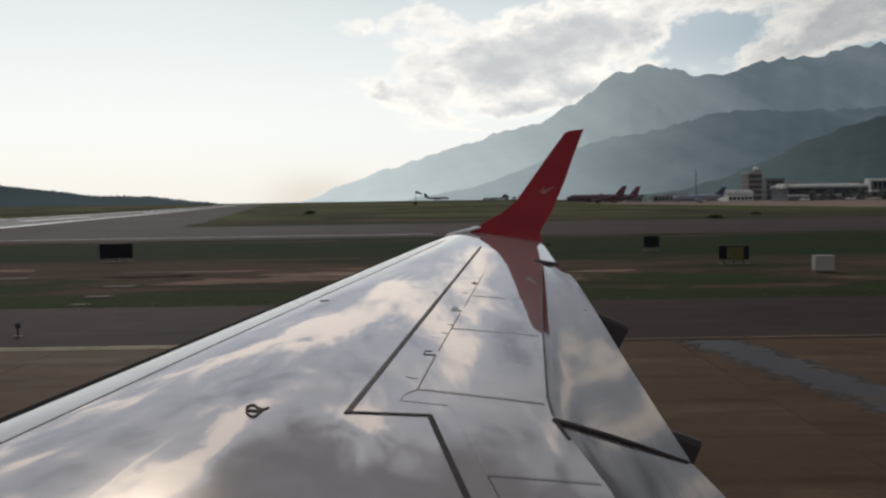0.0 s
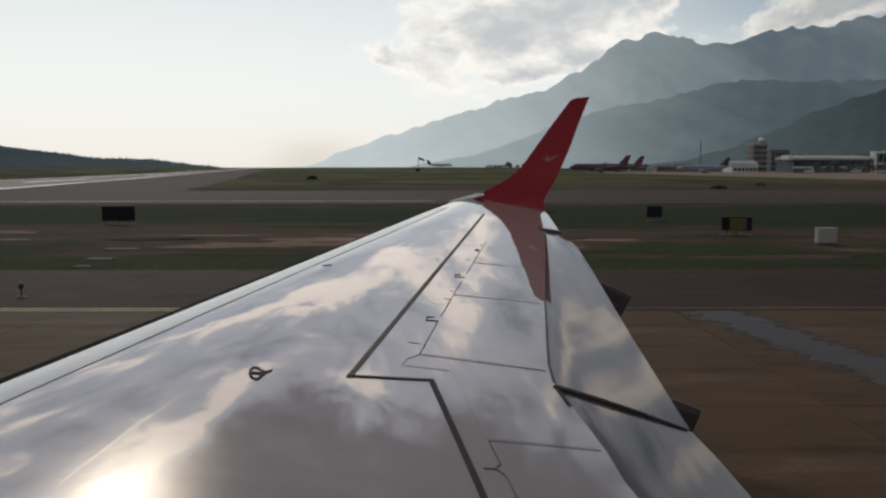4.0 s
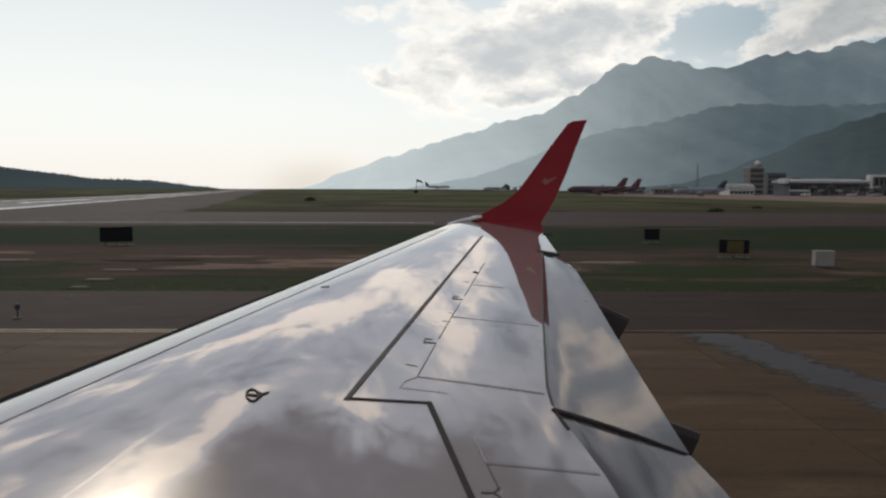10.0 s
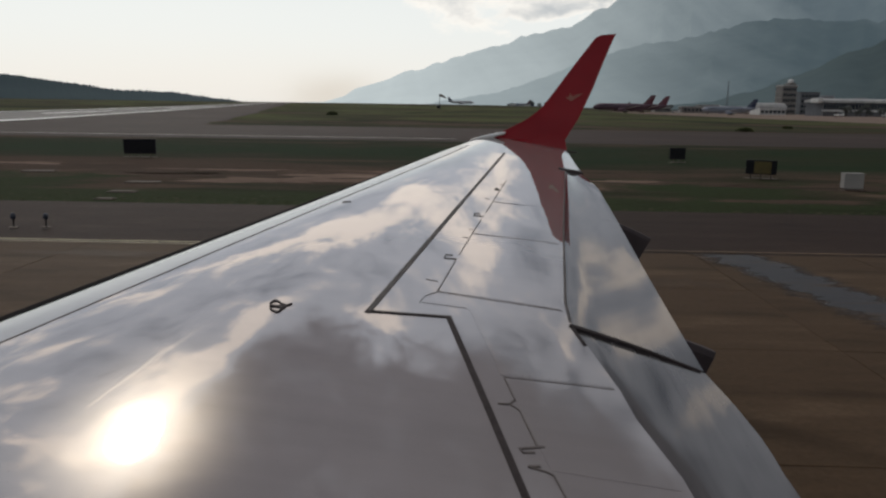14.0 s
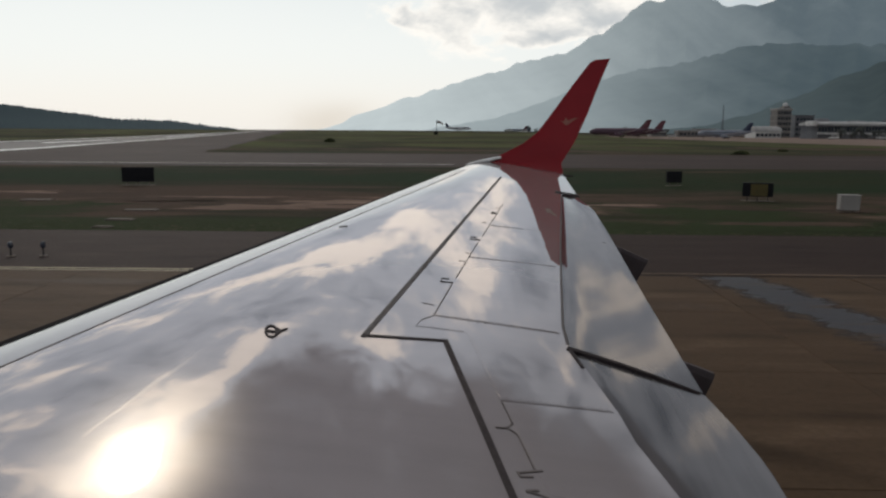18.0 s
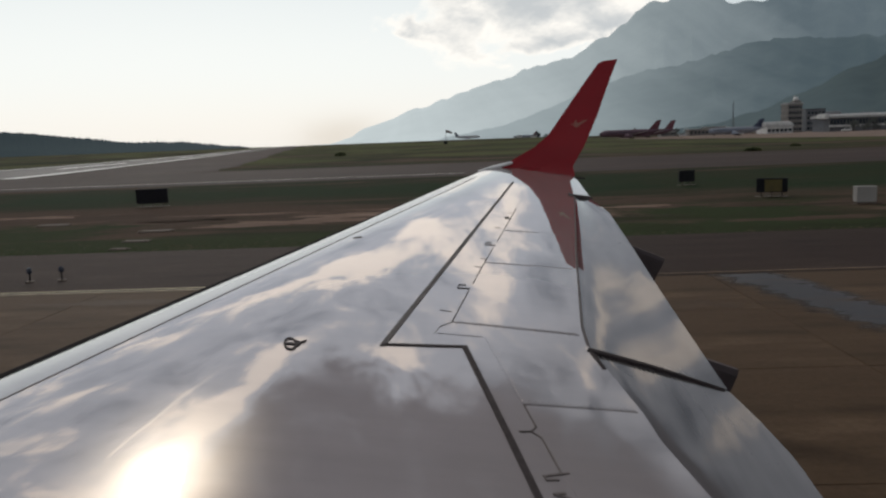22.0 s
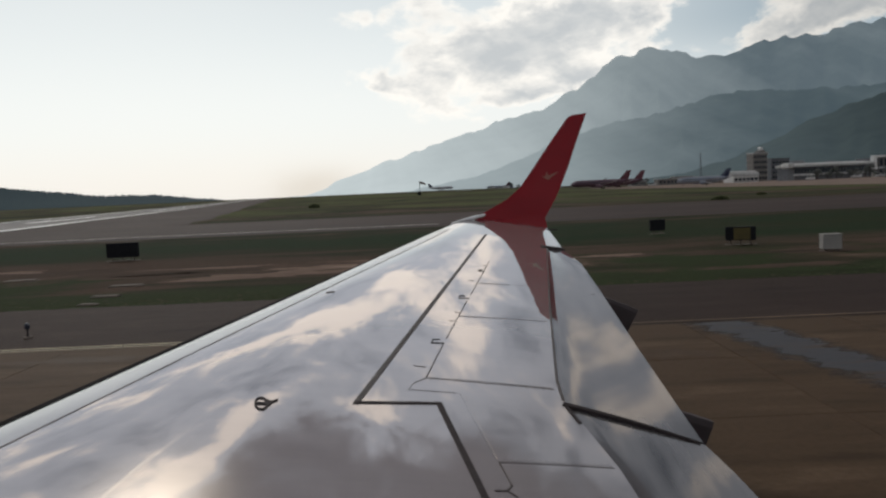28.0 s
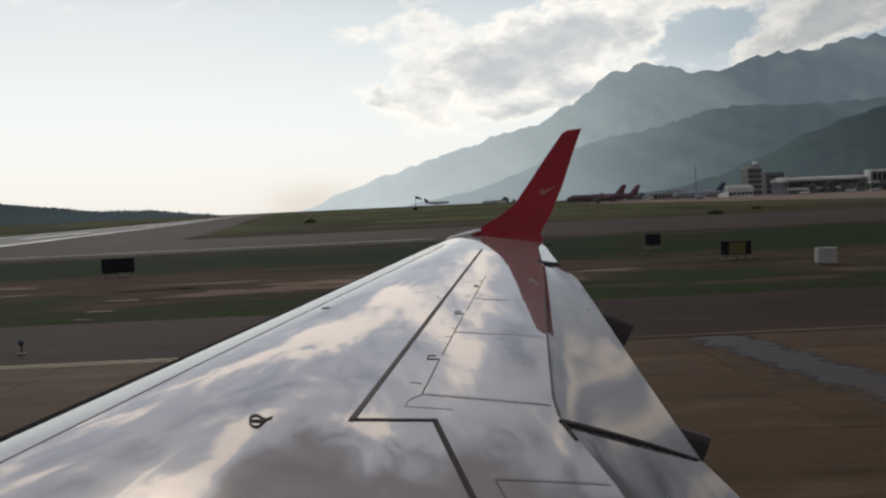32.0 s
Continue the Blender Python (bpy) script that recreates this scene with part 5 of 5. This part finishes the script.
# ---- parked aircraft ----
def parked(label, at, length, body, tail, group="parked airliners"):
    """Nose towards -x. Fuselage, wings, engines, tail and gear."""
    ob = thing("parked_airliner", label, "aircraft", group, at)
    r = length * 0.052
    zc = r + length * 0.045
    bm = bmesh.new()
    prof = ((-0.5, 0.05, -0.25), (-0.485, 0.4, -0.2), (-0.45, 0.75, -0.1), (-0.40, 0.96, 0), (-0.36, 1.0, 0), (0.2, 1.0, 0), (0.32, 0.8, 0.15), (0.44, 0.4, 0.42), (0.5, 0.12, 0.6))
    rings(bm, [[(length * x, r * q * math.cos(i * math.pi / 8), zc + r * dz + r * q * math.sin(i * math.pi / 8)) for i in range(16)] for x, q, dz in prof])
    hull = part("fuselage", bm, body, ob, "", True)
    bm = bmesh.new()
    loops = []
    for x0, x1, z, th in ((0.30, 0.46, r * 0.7, 0.35), (0.44, 0.515, r * 0.7 + length * 0.15, 0.2)):
        loops.append([(length * x0, 0, zc + z), (length * (x0 + x1) / 2, th, zc + z), (length * x1, 0, zc + z), (length * (x0 + x1) / 2, -th, zc + z)])
    rings(bm, loops)
    part("tail_fin", bm, tail, ob)
    for s in (-1, 1):
        bm = bmesh.new()
        loops = []
        for x0, x1, y, z, th in ((-0.10, 0.08, r * 0.5, -r * 0.5, 0.6), (0.0, 0.10, length * 0.17, -r * 0.2, 0.3), (0.12, 0.16, length * 0.44, r * 0.35, 0.12)):
            loops.append([(length * x0, s * y, zc + z), (length * (x0 * 0.6 + x1 * 0.4), s * y, zc + z + th / 2), (length * x1, s * y, zc + z), (length * (x0 * 0.6 + x1 * 0.4), s * y, zc + z - th / 2)])
        rings(bm, loops)
        part("wing", bm, M_BODYWHITE, ob)
        bm = bmesh.new()
        loops = [[(length * x0, s * y, zc + z), (length * (x0 + x1) / 2, s * y, zc + z + 0.1), (length * x1, s * y, zc + z), (length * (x0 + x1) / 2, s * y, zc + z - 0.1)] for x0, x1, y, z in ((0.38, 0.48, r * 0.2, r * 0.5), (0.46, 0.50, length * 0.17, r * 0.7))]
        rings(bm, loops)
        part("tailplane", bm, body, ob)
        bm = bmesh.new()
        ey, ez, er = s * length * 0.16, zc - r * 0.95, r * 0.52
        rings(bm, [[(length * x, ey + er * q * math.cos(i * math.pi / 6), ez + er * q * math.sin(i * math.pi / 6)) for i in range(12)] for x, q in ((-0.13, 0.85), (-0.12, 1.0), (-0.05, 0.95), (0.0, 0.5))])
        part("engine", bm, body, ob, "", True)
        bm = bmesh.new()
        tube(bm, (0.03 * length, s * length * 0.07, zc - r * 0.6), (0.03 * length, s * length * 0.07, 0.4), 0.18, 0.15, 8)
        leg = part("gear_leg", bm, M_STEEL, ob)
        bm = bmesh.new()
        tube(bm, (0.03 * length, s * length * 0.07 - 0.3, 0.5), (0.03 * length, s * length * 0.07 + 0.3, 0.5), 0.52, 0.52, 14)
        part("wheel", bm, M_RUBBER, leg)
    bm = bmesh.new()
    tube(bm, (-0.38 * length, 0, zc - r * 0.6), (-0.38 * length, 0, 0.0), 0.18, 0.16, 8)
    part("nose_gear", bm, M_RUBBER, ob)
    bm = boxes((-0.40 * length, 0.30 * length, -r * 1.012, -r * 0.97, zc + r * 0.12, zc + r * 0.28))
    part("window_band", bm, M_GLASS, hull)
    bm = boxes((-0.492 * length, -0.465 * length, -r * 0.42, r * 0.42, zc + r * 0.0, zc + r * 0.2))
    part("cockpit_glazing", bm, M_GLASS, hull)
    return ob


parked("maroon parked airliner with dark red tail", pose(99, 488, 0.03, 0, 0, 4), 39, M_BODYRED, M_TAILRED)
parked("maroon parked airliner with bright red tail", pose(117, 522, 0.03, 0, 0, 6), 39, M_BODYRED, M_TAILRED)
parked("pale blue-grey parked jet with dark blue tail", pose(145, 430, 0.03, 0, 0, 3), 31, M_BODYBLUE, M_TAILBLUE)
parked("small distant parked jet with a pale body", pose(-6, 900, gz(-6, 900) + 0.03, 0, 0, 184), 30, M_BODYWHITE, M_TAILBLUE)
parked("small far jet with a dim tail on the apron", pose(52, 760, gz(52, 760) + 0.03, 0, 0, 10), 24, M_BODYBLUE, M_TAILRED)
parked("small far jet with a dark tail on the apron", pose(78, 800, 0.03, 0, 0, 170), 24, M_BODYBLUE, M_TAILBLUE)
parked("white parked jet with a dark tail by the tower", pose(196, 520, 0.03, 0, 0, 8), 26, M_BODYWHITE, M_TAILBLUE)


# ---- airport buildings ----
def windows(parent, x0, x1, n, y, z0, z1, fill=0.7, mat=None):
    step = (x1 - x0) / n
    for k in range(n):
        xa = x0 + step * (k + (1 - fill) / 2)
        w = part("window", boxes((xa - 0.08, xa + step * fill + 0.08, y - 0.12, y + 0.05, z0 - 0.08, z1 + 0.08)), M_CONC, parent)
        part("pane", boxes((xa, xa + step * fill, y - 0.16, y - 0.10, z0, z1)), mat or M_GLASS, w)


tower = thing("control_building", "five-storey striped airport building with rooftop radar dome", "building", at=pose(222, 545, 0.0, 0, 0, 4))
body = part("wall", boxes((-5, 5, -5, 5, 0, 19.4), bevel=0.1), M_TOWER, tower)
for f in range(5):
    part("floor_band", boxes((-5.3, 5.3, -5.4, 5.3, 3.4 + 3.75 * f, 4.4 + 3.75 * f), bevel=0.05), M_CONC, body)
    windows(body, -4.6, 4.6, 5, -5.05, 1.2 + 3.75 * f, 3.0 + 3.75 * f)
part("roof", boxes((-5.4, 5.4, -5.4, 5.4, 19.4, 20.0)), M_ROOF, tower)
part("lift_house", boxes((0.5, 4.8, -3, 3, 20.0, 21.6)), M_TOWER, tower)
bm = bmesh.new()
bmesh.ops.create_uvsphere(bm, u_segments=16, v_segments=10, radius=1.8, matrix=Matrix.Translation((2.7, 0, 22.4)))
part("radar_dome", bm, M_WHITE, tower, "white radar dome", True)
annex = thing("dark_annexe", "dark square office block beside the striped building", "building", at=pose(247, 571, 0.0, 0, 0, 4))
wl = part("wall", boxes((-7, 7, -6, 6, 0, 15.5), bevel=0.1), M_DARKWALL, annex)
for f in range(4):
    windows(wl, -6.5, 6.5, 5, -6.05, 1.3 + 3.6 * f, 3.2 + 3.6 * f, 0.7, M_GLASS)
part("roof", boxes((-7.3, 7.3, -6.3, 6.3, 15.5, 16.1)), M_DARKWALL, annex)

hall = thing("cargo_hall", "low white hall with a curved sheet roof", "building", at=pose(195, 505, 0.0, 0, 0, 10))
wl = part("wall", boxes((-9, 9, -6, 6, 0, 4.0), bevel=0.05), M_WHITE, hall)
windows(wl, -8.5, 8.5, 6, -6.05, 1.0, 2.8)
bm = bmesh.new()
arc = [(6.6 * math.cos(math.pi * i / 10), 4.0 + 3.4 * math.sin(math.pi * i / 10)) for i in range(11)]
rings(bm, [[(x, y, z) for y, z in arc] for x in (-9.4, 9.4)])
part("roof", bm, M_ROOF, hall)

term = thing("terminal", "long glazed terminal with a white roof band", "building", at=pose(231, 468, -1.2, 0, 0, 12))
wl = part("wall", boxes((-26, 27, -8, 8, 0, 9.0)), M_DARKWALL, term)
for k in range(26):
    part("mullion", boxes((-26 + 2.08 * k - 0.12, -26 + 2.08 * k + 0.12, -8.25, -8.0, 0, 8.9)), M_TOWER, wl)
for k in range(25):
    part("window", boxes((-25.8 + 2.08 * k, -24.0 + 2.08 * k, -8.12, -8.02, 5.2, 8.2)), M_GLASS, wl)
part("floor_band", boxes((-26.3, 27.2, -8.8, -7.9, 3.9, 4.9), bevel=0.05), M_WHITE, wl)
bm = bmesh.new()
rings(bm, [[(x, -10.2, 9.0), (x, -10.0, 10.3), (x, 0, 11.4), (x, 8.6, 10.0), (x, 8.6, 9.0)] for x in (-27, 28)])
part("roof", bm, M_ROOF, term)
part("roof_prow", boxes((-30, -26.5, -9, -1, 8.6, 11.6), bevel=0.6), M_WHITE, term)

block = thing("terminal_block", "white-framed terminal block with recessed glazing", "building", at=pose(281, 480, -0.6, 0, 0, 12))
wl = part("wall", boxes((-20, 20, -5, 9, 0, 12.2)), M_DARKWALL, block)
part("frame", boxes((-21, 21, -8.4, -4.9, 12.2, 13.6), bevel=0.08), M_WHITE, block)
for x in (-20.2, 20.2):
    part("pier", boxes((x - 1.0, x + 1.0, -8.3, -4.9, 0, 12.2), bevel=0.05), M_WHITE, block)
part("floor_band", boxes((-19.2, 19.2, -7.6, -4.95, 5.6, 6.5), bevel=0.05), M_WHITE, block)
for k in range(11):
    x = -17.5 + 3.5 * k
    part("column", boxes((x - 0.22, x + 0.22, -7.9, -7.4, 0, 12.2)), M_CONC, block)
windows(wl, -19, 19, 11, -5.02, 7.2, 11.2)
windows(wl, -19, 19, 11, -5.02, 1.2, 4.6)

mast = thing("radio_mast", "slim grey lattice radio mast behind the apron", "mast", at=pose(187, 560, 0.0))
bm = bmesh.new()
for sx_m, sy_m in ((-1, -1), (1, -1), (1, 1), (-1, 1)):
    tube(bm, (0.7 * sx_m, 0.7 * sy_m, -0.2), (0.12 * sx_m, 0.12 * sy_m, 23.0), 0.10, 0.07, 6)
part("lattice_legs", bm, M_DARKWALL, mast)
bm = bmesh.new()
for k in range(14):
    z, q = 1.6 * k + 0.6, 0.7 - 0.58 * (1.6 * k + 0.6) / 23
    tube(bm, (-q, -q, z), (q, -q + 0.05, z + 1.5), 0.05, 0.05, 5)
    tube(bm, (q, -q, z), (-q, -q + 0.05, z + 1.5), 0.05, 0.05, 5)
part("braces", bm, M_DARKWALL, mast)
for x, y, w, h, mt in ((163, 560, 9, 4.2, M_TOWER), (178, 575, 7, 5.5, M_CONC), (205, 600, 8, 4.8, M_TOWER), (150, 600, 6, 3.6, M_CONC), (262, 610, 12, 6.5, M_TOWER)):
    shed = thing("apron_shed", "low dull apron building under the slope", "building", "low apron buildings", pose(x, y, 0, 0, 0, 5))
    wl = part("wall", boxes((-w, w, -4, 4, -0.2, h), bevel=0.05), mt, shed)
    windows(wl, -w + 0.6, w - 0.6, 6, -4.05, h * 0.35, h * 0.75, 0.6)
    part("roof", boxes((-w - 0.5, w + 0.5, -4.6, 4.6, h, h + 0.5), bevel=0.04), M_ROOF, shed)


def van(at, label, mat):
    ob = thing("service_van", label, "vehicle", "service vehicles", at)
    bm = bmesh.new()
    rings(bm, [[(-2.4, y, 0.5), (-2.45, y, 1.1), (-1.7, y, 1.25), (-1.2, y, 2.05), (2.4, y, 2.1), (2.45, y, 0.5)] for y in (-0.95, 0.95)])
    part("body", bm, mat, ob)
    part("windscreen", boxes((-1.75, -1.25, -0.85, 0.85, 1.3, 1.95)), M_GLASS, ob)
    part("side_glass", boxes((-1.1, 1.8, -0.98, -0.93, 1.35, 1.9)), M_GLASS, ob)
    for x in (-1.5, 1.5):
        for y in (-0.8, 0.8):
            bm = bmesh.new()
            tube(bm, (x, y - 0.12, 0.34), (x, y + 0.12, 0.34), 0.34, 0.34, 14)
            part("wheel", bm, M_RUBBER, ob)
    return ob


v0 = van(pose(44, 560, gz(44, 560) + 0.03, 0, 0, 5), "white service van parked on the apron", M_WHITE)
for x, y in ((36, 600), (140, 520), (205, 430), (232, 432), (251, 440), (171, 500)):
    copy_thing(v0, pose(x, y, gz(x, y) + 0.03, 0, 0, random.uniform(-20, 20)))


# ---- trees ----
def tree_kind(seed, tall, spread):
    rng = random.Random(seed)
    ob = thing("tree", "dark leafy tree before the airport buildings", "tree", "trees along the terminal", pose(0, 0, -50))
    bm = bmesh.new()
    tube(bm, (0, 0, -0.2), (0.1, 0, tall * 0.55), tall * 0.03, tall * 0.015, 8)
    for _ in range(5):
        a = rng.uniform(0, 6.28)
        tube(bm, (0.05, 0, tall * rng.uniform(0.3, 0.5)), (spread * 0.6 * math.cos(a), spread * 0.6 * math.sin(a), tall * rng.uniform(0.6, 0.8)), tall * 0.012, tall * 0.005, 6)
    part("trunk", bm, M_BARK, ob)
    bm = bmesh.new()
    clumps = [(Vector((rng.gauss(0, spread * 0.42), rng.gauss(0, spread * 0.42), tall * rng.uniform(0.42, 0.95))), spread * rng.uniform(0.22, 0.42)) for _ in range(13)]
    for _ in range(900):
        c, r = rng.choice(clumps)
        v = Vector((rng.gauss(0, 1), rng.gauss(0, 1), rng.gauss(0, 0.8))).normalized() * r * rng.uniform(0.6, 1.05)
        d = Vector((rng.uniform(-1, 1), rng.uniform(-1, 1), rng.uniform(-1, 1))).normalized() * tall * 0.045
        e = d.cross(v + Vector((0.01, 0, 0))).normalized() * tall * 0.034
        bm.faces.new([bm.verts.new(c + v + w) for w in (-d, e, d, -e)])
    part("crown", bm, M_FARLEAF, ob)
    return ob


kinds = [tree_kind(1, 7.5, 3.2), tree_kind(2, 9.5, 3.6), tree_kind(3, 6.0, 2.8)]
spots = [(210 + 3.4 * k + random.uniform(-1.5, 1.5), 436 + random.uniform(-3, 3) + 0.2 * k) for k in range(16)]
spots += [(58, 690), (66, 700), (72, 690), (84, 720), (96, 730), (120, 640), (135, 650), (152, 640), (168, 640), (190, 640), (210, 650), (238, 640), (285, 600), (300, 610), (318, 600), (330, 610)]
spots += [(232, 530), (250, 548), (256, 552), (181, 540), (300, 455), (310, 460), (322, 470), (335, 474), (292, 470)]
for k, (x, y) in enumerate(spots):
    s = random.uniform(0.5, 0.8)
    kinds[k % 3].scale = (s, s, s)
    copy_thing(kinds[k % 3], pose(x, y, gz(x, y), 0, 0, random.uniform(0, 360)))
for k in kinds:
    for c in list(k.children):
        bpy.data.objects.remove(c)
    bpy.data.objects.remove(k)


# ---- houses on the foot of the slope ----
def house(at, w, h, mat):
    ob = thing("house", "small pale house at the foot of the hazy slope", "house", "houses under the mountain", at)
    wl = part("wall", boxes((-w, w, -4, 4, -6, h)), mat, ob)
    bm = bmesh.new()
    rings(bm, [[(-w - 0.5, -4.5, h), (-w - 0.5, 0, h + 2.2), (-w - 0.5, 4.5, h)], [(w + 0.5, -4.5, h), (w + 0.5, 0, h + 2.2), (w + 0.5, 4.5, h)]])
    part("roof", bm, M_DARKWALL, ob)
    for k in range(3):
        x = -w + 2 * w * (k + 0.5) / 3
        part("window", boxes((x - 0.7, x + 0.7, -4.1, -3.95, h * 0.45, h * 0.8)), M_GLASS, wl)
    return ob


for k in range(22):
    x = 350 + 24 * k + random.uniform(-9, 9)
    y = 800 + random.uniform(-60, 120)
    house(pose(x, y, 1 + random.uniform(0, 8), 0, 0, random.uniform(-25, 25)), random.uniform(5, 11), random.uniform(5, 10), random.choice((M_TOWER, M_TOWER, M_DARKWALL)))

# ---- apron slabs, last ----
apron = thing("apron_slabs", "brown worn concrete apron slabs with open joints", "apron", kind="structure")
bm = boxes((-1.94, 1.94, -1.94, 1.94, -0.1, 0.0))
first = part("slab", bm, M_SLAB, apron)
first.location = (0.0, 17.2, 0.0)
for r in range(5):
    for c in range(-9, 15):
        if (r, c) != (0, 0):
            again(first, pose(3.9 * c, 17.2 - 3.9 * r, random.uniform(-0.001, 0.001)), apron)
bm = boxes((-37, 60, -0.4, 15.2, -0.2, -0.005))
part("joint_bed", bm, M_JOINT, apron)
